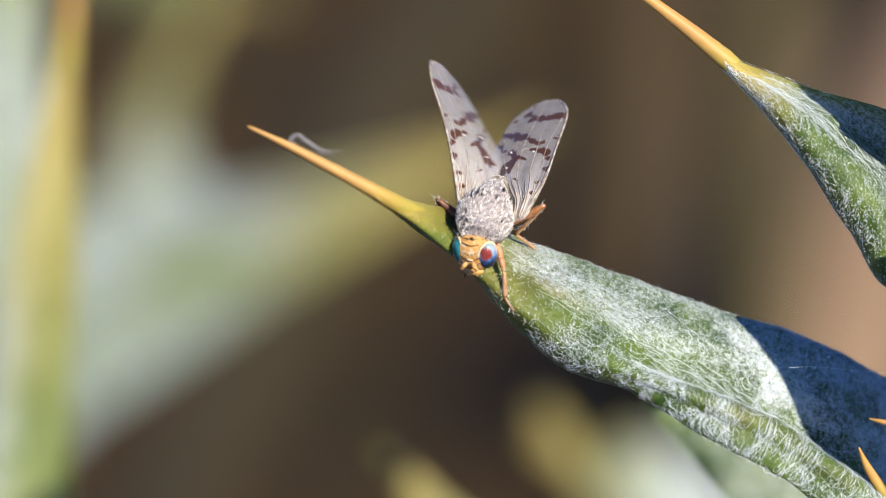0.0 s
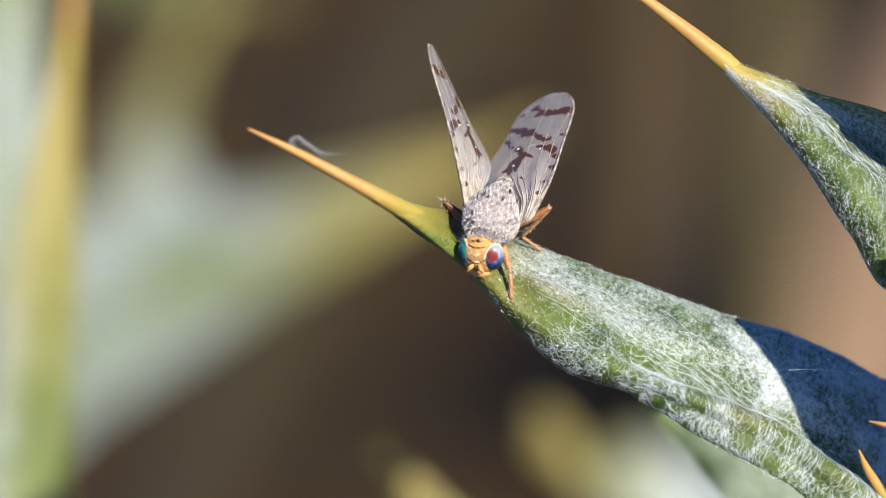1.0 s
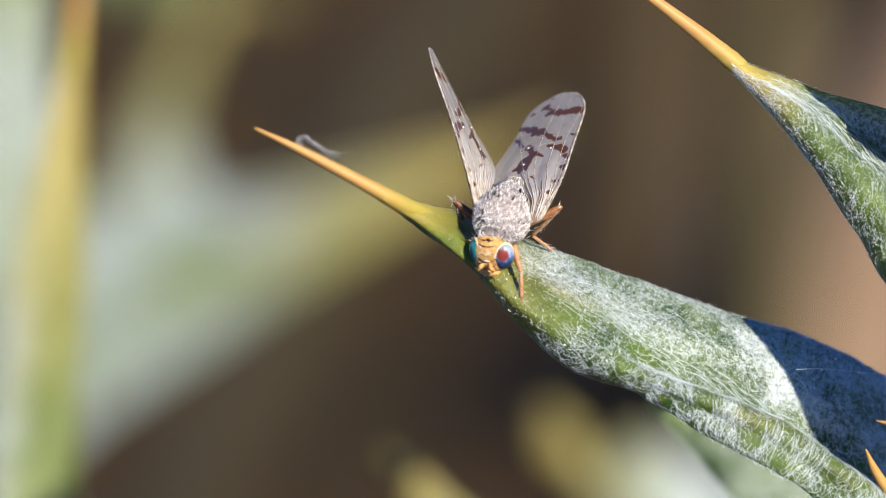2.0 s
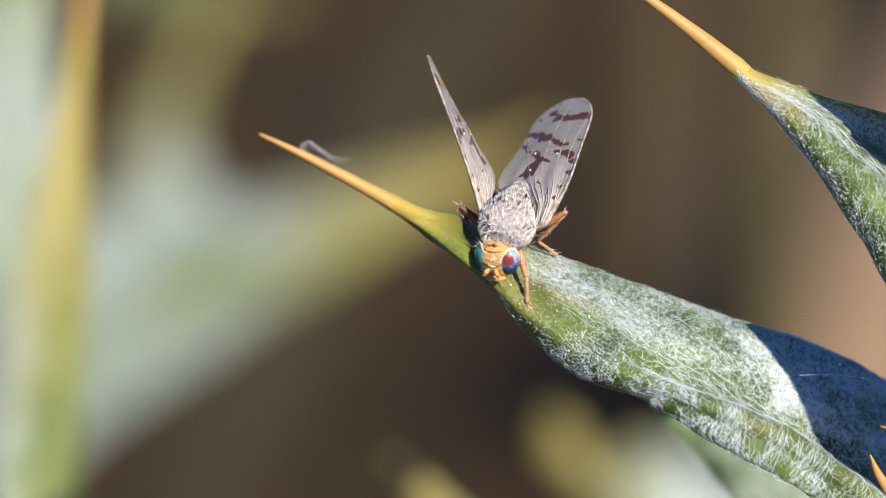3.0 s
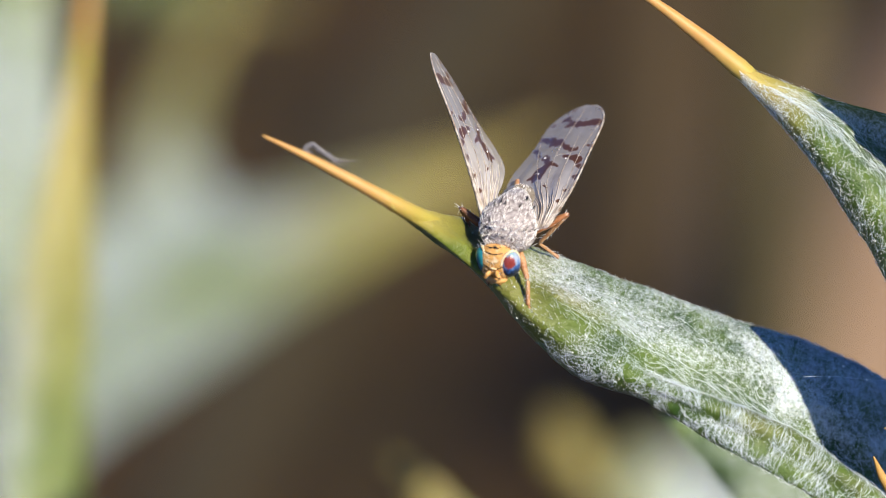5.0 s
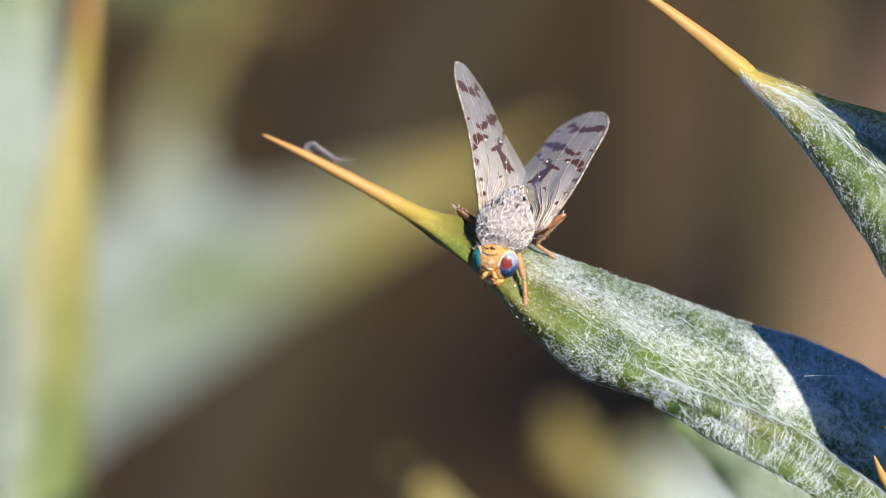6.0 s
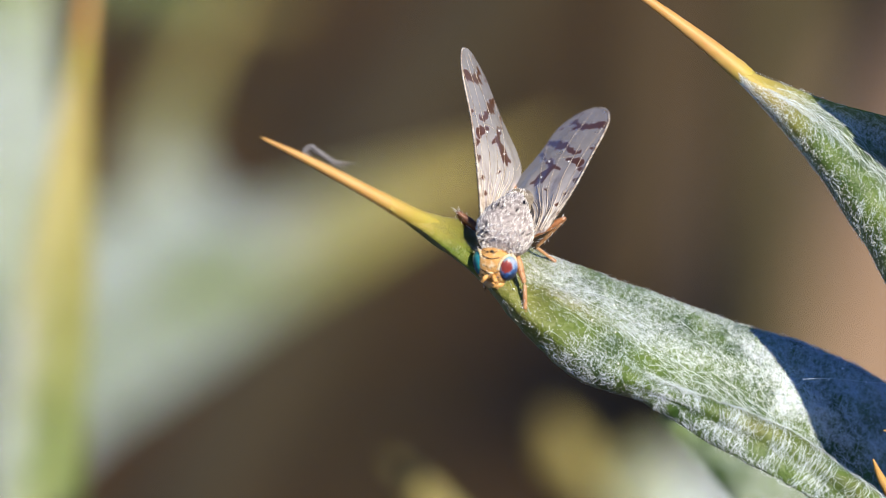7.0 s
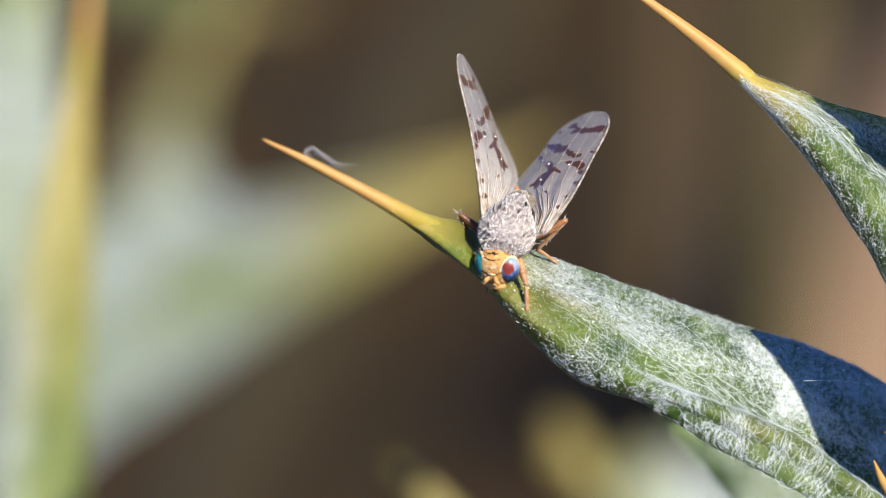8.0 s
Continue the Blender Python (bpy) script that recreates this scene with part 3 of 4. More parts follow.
# the pale leaf just behind the woolly one
bract(near_plant, near_origin, ((21, -20, -24), (11.85, -9.95, -17), (8.68, -6.75, -14.5), (6.94, -5.17, -13.5), (5.10, -3.80, -12.5)), (2.0, 1.3, 0.9, 0.6, 0.12), (-0.4, 0.4, 0.8), 0.1, spine=0, felt=0.5, material=LEAF, amber_tip=0.01)
# lower leaves, far behind
bract(near_plant, near_origin, ((24, -36, -50), (14.2, -12.8, -66), (8.2, -8.4, -66), (5.4, -6.6, -66)), (4.0, 2.2, 1.5, 0.9), (-0.7, 0.5, 0.5), 0.2, spine=0, felt=1.0, amber_tip=0.05, away=1.12)
bract(near_plant, near_origin, ((24, -30, -40), (9.0, -13.0, -60), (4.9, -7.6, -60), (3.70, -5.9, -60), (3.3, -5.2, -60)), (2.0, 0.15, 0.15, 0.66, 0.45), (-0.50, 0.55, 0.65), 0.2, spine=0.5, felt=-0.6, amber_tip=1.1, away=1.06)
bract(near_plant, near_origin, ((24, -34, -44), (8.3, -12.3, -66), (1.5, -9.3, -66), (-1.0, -6.85, -66)), (4.0, 1.6, 0.7, 0.35), (-0.50, 0.55, 0.65), 0.2, spine=1.0, felt=0.0, amber_tip=0.45, away=0.92)

# ---- the thistle behind ----
far_plant, far_origin = plant("blurred thistle with pale woolly leaves and yellow spines", (-36, 0, -96))
stem(far_plant, far_origin, (foot_of(far_origin), (-36, -150, -120), (-34, -30, -98), (-32, 10, -94), (-30, 34, -92)), (5.0, 4.2, 3.8, 3.4, 2.6))
bract(far_plant, far_origin, ((-28, -52, -62), (-11.25, -19.03, -28), (-10.72, -11.66, -26), (-10.27, -6.30, -25), (-9.80, -0.84, -24), (-9.20, 4.73, -24)), (2.2, 1.6, 1.4, 1.15, 1.0, 0.26), (0.45, 0.4, 0.8), 0.05, spine=3.0, felt=0.20, amber_tip=0.34, spine_material=SPINE, away=1.05,
      mottle=((0.70, 0.75, 0.30, -0.5), (0.75, -0.8, 0.2, 0.5), (0.95, 0.0, 0.06, 0.5)))
bract(far_plant, far_origin, ((-27, -26, -60), (-12.82, -10.57, -44), (-12.05, -2.98, -35), (-11.70, 3.60, -34), (-10.80, 9.57, -34)), (2.0, 1.7, 1.4, 1.6, 0.3), (0.0, 0.4, 0.9), 0.1, spine=3.0, felt=0.64, away=1.08)
bract(far_plant, far_origin, ((-26, -8.0, -56), (-14.56, -4.53, -52.5), (-10.51, -2.64, -52), (-6.43, -0.78, -51.5), (-2.95, 0.66, -51), (1.90, 2.72, -50.5)), (3.0, 3.4, 3.05, 2.35, 1.55, 0.40), (0.20, 0.6, 0.72), 0.03, spine=1.8, felt=0.72, amber_tip=0.36, away=1.20,
      mottle=((0.34, 0.3, 0.14, -0.15), (0.60, 0.05, 0.075, -1.5), (0.70, -0.2, 0.09, 0.5), (0.66, 0.95, 0.16, -0.05), (0.85, 0.9, 0.2, -0.4)))
bract(far_plant, far_origin, ((-24, -3, -62), (-9.40, 0.19, -66), (-8.53, 2.75, -68), (-7.85, 5.14, -68), (-6.56, 7.60, -68)), (2.4, 1.3, 0.85, 0.58, 0.3), (-0.1, 0.6, 0.7), 0.2, spine=2.0, felt=0.55, amber_tip=0.60, away=1.20)
bract(far_plant, far_origin, ((-24, 20, -70), (-11.32, 9.2, -80), (-9.0, 8.7, -80), (-5.6, 8.1, -80)), (2.4, 1.8, 1.3, 0.5), (-0.3, 0.75, 0.5), 0.2, spine=1.0, felt=-0.25, away=1.3)


# ---- dry stalks, far behind ----
def dry_stalk(px, w, lean, r, low, high, label):
    """A withered stalk that rises from the earth far behind the leaves; px is where it crosses the middle height."""
    k = (REACH / MM - w) / (REACH / MM)
    p = to_world(np.array([(px * k, 0.0, w)]))[0]
    foot = np.array((p[0] - lean * 0.15, p[1] + 0.01, -0.02))
    top = np.array((p[0] + lean * 0.10, p[1] - 0.005, p[2] + 0.11))
    side = np.array((0.006 * math.sin(px * 3), 0.0, 0.0))
    line = [foot, foot * 0.66 + p * 0.34 + side, foot * 0.33 + p * 0.67 - side * 0.5, p, p * 0.5 + top * 0.5 + side * 0.4, top]
    material = hide("withered_stalk", low, high, 160, 0.8, 0.0004)
    stalk = tagged(new("dry_stalk"), label, "stalk", "dry stalks")
    stalk.location = tuple(foot)
    v, f, _ = tube(line, [q * MM for q in (r * 1.3, r * 1.2, r * 1.1, r, r * 0.8, r * 0.3)], 14, 90, 0.05)
    part("stem", quads_mesh("stem", v - foot, f), material, stalk)
    run = spline(line, 90)
    for k in (22, 46, 68, 80):
        a, b = run[k - 1], run[k + 1]
        way = (b - a) / np.linalg.norm(b - a)
        v, f, _ = tube((run[k] - way * r * MM, run[k], run[k] + way * r * MM), [q * MM for q in (r, r * 1.25, r)], 14, 12)
        part("node", quads_mesh("node", v - foot, f), material, stalk)
    return stalk


dry_stalk(-2.9, -180, 1.0, 2.4, (0.035, 0.027, 0.014), (0.052, 0.039, 0.020), "withered grey-brown stalk standing in dry earth")
dry_stalk(4.7, -190, -0.02, 2.2, (0.058, 0.038, 0.018), (0.078, 0.052, 0.025), "withered red-brown stalk standing in dry earth")
dry_stalk(7.5, -170, 0.015, 1.8, (0.066, 0.052, 0.020), (0.085, 0.066, 0.027), "withered olive stalk standing in dry earth")
dry_stalk(9.9, -180, 0.8, 4.0, (0.27, 0.178, 0.117), (0.37, 0.246, 0.166), "withered pinkish-tan stalk standing in dry earth")


# ---- pale stone on the earth ----
def stone(x, y, size):
    v, f = ball(size[0], size[1], size[2], 2.6, 30, 20)
    v = np.array([p * (1 + 0.16 * noise.noise(Vector(p) * 40)) for p in v])
    me = quads_mesh("stone", v, f)
    me.materials.append(STONE)
    ob = new("stone", me)
    ob.location = (x, y, size[2] * 0.5)
    tagged(ob, "pale pinkish-brown stone lying on dry earth", "stone")


STONE = hide("pinkish_stone", (0.19, 0.122, 0.074), (0.35, 0.23, 0.148), 60, 0.9, 0.002)
stone(0.088, 1.07, (0.044, 0.030, 0.041))


# ---- lint and silk ----
LINT = Mat("grey_lint", Base_Color=(0.27, 0.255, 0.28, 1), Roughness=0.5).m
SILK = Mat("silk", Base_Color=(0.85, 0.86, 0.9, 1), Roughness=0.2, Specular_IOR_Level=0.9).m


def frame_thing(name, verts_mm, faces, material, label, category):
    """A loose small thing with its origin at its middle."""
    p = to_world(verts_mm)
    c = p.mean(0)
    me = quads_mesh(name, p - c, faces)
    me.materials.append(material)
    ob = new(name, me)
    ob.location = tuple(c)
    return tagged(ob, label, category)


def lint():
    rng = np.random.default_rng(12)
    mid = spline(((-2.97, 2.10, 2.5), (-3.11, 2.21, 2.5), (-2.97, 2.33, 2.5), (-2.80, 2.23, 2.5), (-2.56, 2.07, 2.5), (-2.33, 1.96, 2.5), (-1.90, 1.94, 2.5)), 60)
    lines = []
    for _ in range(46):
        a = rng.integers(0, 34)
        b = min(59, a + rng.integers(14, 30))
        run = mid[np.linspace(a, b, 10).astype(int)] + np.cumsum(rng.normal(0, 0.010, (10, 3)), 0) + rng.normal(0, 0.022, (1, 3))
        lines.append(run)
    v, f = strands(np.array(lines), np.full(len(lines), 0.012))
    frame_thing("lint_fibre", v, f, LINT, "tuft of grey lint fibres caught on a spine", "lint")


lint()


def silk_thread():
    line = spline(((8.15, -2.90, -0.9), (8.78, -2.88, -0.6), (9.61, -2.96, -0.7), (11.00, -3.07, -1.5)), 40)
    v, f = strands(line[None], np.array((0.008,)))
    thread = frame_thing("silk_thread", v, f, SILK, "fine silk thread with tiny dew drops across a leaf", "thread")
    c = np.array(thread.location)
    for px in ((9.03, -2.65, -0.5), (9.57, -2.96, -0.6), (8.72, -2.90, -0.55)):
        b, bf = ball(0.026, 0.026, 0.026, 2.0, 12, 8)
        part("drop", quads_mesh("drop", to_world(b + np.array(px)) - c, bf), SILK, thread)


silk_thread()


def spine_tip(points, radii, leaf_path):
    leaf = bract(near_plant, near_origin, leaf_path, (1.2, 1.0, 0.5, 0.2), (-0.2, 0.5, 0.8), spine=0, material=LEAF)
    spine_on(leaf, near_origin, points, radii, 0.0)


spine_tip(((10.34, -5.81, -0.6), (9.91, -5.16, -0.3), (9.69, -4.68, 0)), (0.16, 0.10, 0.02), ((23, -17, -27), (15.5, -9.0, -4.0), (10.97, -6.65, -1), (10.34, -5.77, -0.6)))
spine_tip(((10.85, -4.23, 1.2), (10.22, -4.10, 1.1), (9.87, -4.02, 1)), (0.10, 0.06, 0.015), ((23, -10, -27), (16.5, -5.2, -1.0), (11.99, -4.42, 1.2), (10.83, -4.23, 1.2)))


# ---- the fly ----
fly = tagged(new("fruit_fly"), "small grey fruit fly with banded wings and orange face", "fly")
FLY = pose(1.518 * MM, 0.740 * MM, 0.500 * MM , 39.68, 8.16, 165.47)


def small(name, verts_mm, faces, material, parent, at=None, label="", attrs=None, kind=""):
    return part(name, quads_mesh(name, np.asarray(verts_mm) * MM, faces, attrs), material, parent, label, at, kind)


def hairs_on(rng, count, radii, centre, where, length, lean, jitter, k=4, power=2.0, stand=0.40):
    """Short hairs on an ellipsoid, leaning one way; where picks the part of it that bears them."""
    d = rng.normal(0, 1, (count * 6, 3))
    d /= np.linalg.norm(d, axis=1, keepdims=True)
    d = d[where(d)][:count]
    p = d * radii * ((np.abs(d) ** power).sum(1) ** (-1 / power))[:, None] + np.array(centre)
    n = d / np.array(radii)
    n /= np.linalg.norm(n, axis=1, keepdims=True)
    flat = np.array(lean)[None] - n * (n @ np.array(lean))[:, None]
    way = n * stand + flat + rng.normal(0, jitter, n.shape)
    way /= np.linalg.norm(way, axis=1, keepdims=True)
    ln = length * rng.uniform(0.6, 1.2, len(p))
    s = np.linspace(0, 1, k)
    return p[:, None] + way[:, None] * (s[None, :, None] * ln[:, None, None]) - n[:, None] * (0.25 * s[None, :, None] ** 2 * ln[:, None, None])


def thorax_taper(y):
    """The thorax is broad at the neck and narrow behind."""
    return 1.0 + 0.17 * np.clip((y + 0.1) / 0.8, 0, 1) - 0.62 * np.clip((0.40 - y) / 1.2, 0, 1)


def thorax_short(y):
    """Its hind end is blunt."""
    return np.where(y < 0, y * 0.80, y)


def thorax_slope(y):
    return 1.0 - 0.40 * np.clip((0.1 - y) / 1.0, 0, 1) ** 1.5


def build_body():
    rng = np.random.default_rng(5)
    v, f = ball(0.62, 0.92, 0.54, 2.6)
    v[:, 0] *= thorax_taper(v[:, 1])
    v[:, 2] *= thorax_slope(v[:, 1])
    v[:, 1] = thorax_short(v[:, 1])
    thorax = small("thorax", v, f, THORAX, fly, label="grey dusted thorax with dark specks")
    v, f = ball(0.19, 0.20, 0.08, 2.4)
    small("scutellum", v + (0, -0.66, 0.10), f, ABDOMEN, thorax, label="beige scutellum")
    short = hairs_on(rng, 50, (0.185, 0.195, 0.075), (0, -0.66, 0.10), lambda d: d[:, 2] > 0.0, 0.07, (0, -0.85, 0), 0.3, power=2.4)
    sv, sf = strands(short, rng.uniform(0.006, 0.010, len(short)))
    small("fine_hair", sv, sf, BODY_HAIR, thorax, kind="stuff")
    v, f = ball(0.58, 0.95, 0.44)
    v[:, 2] += -0.15 * (v[:, 1] / 1.05) ** 2
    turned = v @ np.array(pose(0, 0, 0, 38, 0, 0).to_3x3()).T
    small("abdomen", turned + (0, -1.12, -0.86), f, ABDOMEN, fly, label="grey-brown tapering abdomen")
    top = hairs_on(rng, 1250, (0.615, 0.915, 0.535), (0, 0, 0), lambda d: d[:, 2] > -0.1, 0.13, (0, -0.95, 0), 0.20, power=2.6, stand=0.06)
    top[..., 0] *= thorax_taper(top[:, :1, 1])
    top[..., 2] *= thorax_slope(top[:, :1, 1])
    top[..., 1] = thorax_short(top[..., 1])
    sv, sf = strands(top, rng.uniform(0.006, 0.010, len(top)))
    small("fine_hair", sv, sf, BODY_HAIR, thorax, label="short pale hairs", kind="stuff")
    dark = hairs_on(rng, 30, (0.62, 0.92, 0.56), (0, 0, 0), lambda d: d[:, 2] > 0.1, 0.16, (0, -0.9, 0.1), 0.2, power=2.6)
    dark[..., 0] *= thorax_taper(dark[:, :1, 1])
    dark[..., 2] *= thorax_slope(dark[:, :1, 1])
    dark[..., 1] = thorax_short(dark[..., 1])
    sv, sf = strands(dark, rng.uniform(0.013, 0.022, len(dark)))
    small("bristle", sv, sf, BRISTLE, thorax, label="dark bristles", kind="stuff")
    # collar of pale bristles behind the head
    lines = []
    for y in (0.84, 0.74, 0.62):
        for a in np.linspace(-1.5, 1.5, 24):
            a = a + rng.normal(0, 0.05)
            d = np.array((math.sin(a) * 0.62, 0.0, math.cos(a) * 0.54))
            skin = (1 - (y / 0.92) ** 2.6) ** (1 / 2.6) / ((np.abs(math.sin(a)) ** 2.6 + np.abs(math.cos(a)) ** 2.6) ** (1 / 2.6))
            foot = d * skin + np.array((0, y, 0))
            way = np.array((0.25 * math.sin(a), 0.75, 0.75 * math.cos(a))) + rng.normal(0, 0.12, 3)
            lines.append([foot + way * q * 0.24 - np.array((0, 0, 0.05)) * q * q for q in (0, 0.33, 0.67, 1)])
    lines = np.array(lines)
    sv, sf = strands(lines, rng.uniform(0.010, 0.014, len(lines)))
    small("collar_bristle", sv, sf, SETA, thorax, label="row of pale bristles", kind="stuff")


def head_pose():
    """The head looks towards the viewer, down and a little to one side: its axes in the tilted frame, brought into the fly's."""
    f = Vector((-0.34, -0.56, 0.76)).normalized()
    x = Vector((-1.0, -0.10, 0.0))
    x = (x - f * x.dot(f)).normalized()
    z = x.cross(f)
    m = Matrix((x, f, z)).transposed().to_4x4()
    m.translation = Vector((1.18, -0.27, 0.86)) * MM
    return FLY.inverted() @ m


def build_head():
    rng = np.random.default_rng(9)
    v, f = ball(0.43, 0.33, 0.43, 2.5)
    head = small("head", v, f, FACE, fly, head_pose(), "orange face with pale rim")
    for side in (-1, 1):
        v, f = ball(0.185, 0.235, 0.335, 2.1)
        tilt = pose((-0.345 if side < 0 else 0.30) * MM, (0.10 if side < 0 else 0.07) * MM, 0.02 * MM, 0, side * 6, side * 36)
        e = small("eye", v, f, EYE if side < 0 else EYE_TEAL, head, tilt, "iridescent red and blue compound eye" if side < 0 else "iridescent teal compound eye")
        a = np.linspace(0, 2 * np.pi, 30)
        ringp = np.stack((np.full(30, -side * 0.02), 0.250 * np.cos(a), 0.352 * np.sin(a)), 1)
        v, f, _ = tube(ringp, (0.028, 0.028), 8, 40)
        small("eye_rim", v, f, FACE_PALE, e, label="cream rim")
        # antennae hang over the lower face
        v, f, _ = tube(((side * 0.07, 0.30, -0.08), (side * 0.12, 0.39, -0.13), (side * 0.20, 0.41, -0.23)), (0.035, 0.055, 0.040), 12, 16)
        antenna = small("antenna", v, f, FACE, head, label="short orange antenna")
        v, f, _ = tube(((side * 0.15, 0.43, -0.16), (side * 0.24, 0.48, -0.13), (side * 0.33, 0.49, -0.12)), (0.010, 0.007, 0.003), 5, 10)
        small("arista", v, f, BRISTLE, antenna)
        v, f, _ = tube(((side * 0.21, 0.12, 0.38), (side * 0.20, 0.24, 0.22), (side * 0.19, 0.28, 0.0), (side * 0.18, 0.26, -0.2)), (0.015, 0.024, 0.022, 0.015), 8, 16)
        small("frons_stripe", v, f, FACE_PALE, head, label="cream stripe")
        v, f = ball(0.05, 0.05, 0.11, 2.2, 14, 10)
        small("palp", v + (side * 0.10, 0.24, -0.40), f, FACE, head)
    v, f = ball(0.25, 0.16, 0.10, 2.2)
    small("mouth", v + (0, 0.16, -0.38), f, FACE, head)
    v, f, _ = tube(((-0.10, 0.31, -0.02), (0, 0.37, 0.03), (0.10, 0.31, -0.02)), (0.012, 0.020, 0.012), 8, 14)
    small("face_ridge", v, f, FACE_PALE, head, label="cream ridge")
    v, f = ball(0.05, 0.04, 0.045, 2.0, 14, 10)
    small("ocellar_spot", v + (0, 0.10, 0.415), f, BRISTLE, head, label="dark spot on the crown")
    lines = []
    for side in (-1, 1):
        for x, y, z, lx, ly, lz, ln in ((0.06, 0.13, 0.42, 0.5, 0.75, 0.6, 0.30), (0.22, 0.18, 0.34, -0.9, 0.6, 0.1, 0.34), (0.23, 0.26, 0.20, -0.9, 0.5, -0.25, 0.34),
                                        (0.23, 0.29, 0.06, -0.9, 0.45, -0.35, 0.30), (0.22, 0.29, -0.08, -0.8, 0.5, -0.5, 0.26), (0.30, 0.04, 0.42, 0.5, 0.5, 0.8, 0.28), (0.13, 0.33, -0.42, 0.3, 0.4, -0.7, 0.18)):
            foot = np.array((side * x, y, z))
            way = np.array((side * lx, ly, lz))
            lines.append([foot + way * q * ln + np.array((0, -0.35, -0.1)) * q * q * ln for q in (0, 0.33, 0.67, 1)])
    lines = np.array(lines)
    sv, sf = strands(lines, np.full(len(lines), 0.017))
    small("bristle", sv, sf, BRISTLE, head, label="dark bristles", kind="stuff")
    crest = []
    for a in np.linspace(-1.35, 1.35, 36):
        foot = np.array((0.42 * math.sin(a), -0.04 + rng.normal(0, 0.02), 0.42 * math.cos(a) ** 0.5))
        way = np.array((0.35 * math.sin(a), 0.35, 0.9)) + rng.normal(0, 0.12, 3)
        crest.append([foot + way * q * 0.16 for q in (0, 0.5, 1)])
    sv, sf = strands(np.array(crest), np.full(len(crest), 0.013))
    small("crest_hair", sv, sf, SETA, head, label="row of pale bristles", kind="stuff")
    pale = hairs_on(rng, 160, (0.43, 0.33, 0.43), (0, 0, 0), lambda d: d[:, 1] > 0.3, 0.08, (0, 0.2, -0.4), 0.4)
    sv, sf = strands(pale, rng.uniform(0.004, 0.007, len(pale)))
    small("face_hair", sv, sf, SETA, head, label="short pale hairs", kind="stuff")


WING_LENGTH = 4.52


def wing_edges(x):
    """Leading and trailing edge of a wing at x of its length (0 to 1), in mm."""
    tip = np.sqrt(np.clip(1 - ((x - 0.80) / 0.20).clip(0, 1) ** 2.6, 0, 1))
    lead = -0.10 - 0.07 * np.sin(np.pi * x.clip(0, 1)) ** 0.8 - 0.09 * np.exp(-((x - 0.26) / 0.20) ** 2)
    at = np.linspace(0, 1, 11)
    trail = np.interp(x, np.linspace(0, 1, 200), spline(np.stack((at, (0.34, 0.48, 0.74, 1.28, 1.72, 1.78, 1.66, 1.52, 1.45, 1.38, 1.25), 0 * at), 1), 200)[:, 1])
    mid = 0.45
    return mid + (lead - mid) * tip, mid + (trail - mid) * tip


def wing_bands(x, y):
    """How dark the wing is at x along and y across (0 leading edge to 1 trailing edge)."""
    def smear(px, py, q):
        return noise.noise((px * 6.0, py * 3.0, q))

    def bar(x0, y0, x1, y1, r):
        dx, dy = (x1 - x0), (y1 - y0) * 0.36
        px, py = x + wx - x0, (y - y0) * 0.36 + wy
        s = min(1, max(0, (px * dx + py * dy) / (dx * dx + dy * dy + 1e-9)))
        d = math.hypot(px - s * dx, py - s * dy)
        return max(0.0, min(1.0, (r * (1.65 + 1.0 * thick) - d) / 0.009 + 0.5))

    wx, wy = 0.020 * smear(x * 2.2, y * 2.2, 4.0) + 0.010 * smear(x * 7, y * 7, 9.0), 0.016 * smear(x * 3, y * 3, 13.0)
    thick = smear(x * 5, y * 5, 21.0)
    marks = ((0.845, 0.02, 0.842, 0.57, 0.0160), (0.905, 0.78, 0.862, 0.50, 0.0095), (0.972, 0.80, 0.976, 0.84, 0.0080), (0.860, 0.86, 0.865, 0.90, 0.0085),
             (0.775, 0.97, 0.700, 0.60, 0.0150), (0.700, 0.60, 0.630, 0.23, 0.0105), (0.650, 0.03, 0.655, 0.06, 0.0075), (0.560, 0.21, 0.545, 0.12, 0.0150),
             (0.500, 0.07, 0.480, 0.02, 0.0100), (0.590, 0.62, 0.592, 0.62, 0.0150), (0.690, 0.98, 0.610, 0.72, 0.0075), (0.570, 0.57, 0.530, 0.49, 0.0125),
             (0.530, 0.49, 0.430, 0.60, 0.0185), (0.520, 0.46, 0.505, 0.36, 0.0085), (0.575, 0.31, 0.560, 0.24, 0.0110), (0.300, 0.05, 0.305, 0.12, 0.0120),
             (0.215, 0.12, 0.225, 0.20, 0.0110), (0.395, 0.03, 0.400, 0.06, 0.0085), (0.345, 0.42, 0.350, 0.44, 0.0070))
    dark = max(bar(*m) for m in marks)
    for hx, hy, hr in ((0.590, 0.62, 0.0085), (0.560, 0.28, 0.008), (0.460, 0.57, 0.007)):
        if math.hypot(x - hx, (y - hy) * 0.36) < hr:
            dark = 0.0
    base = max(0.0, 1 - x / 0.55)
    return max(dark, 0.8 * (1 - 0.6 * y) * base * max(0.0, 0.38 + 1.9 * noise.noise((x * 30, y * 9, 3.0))))


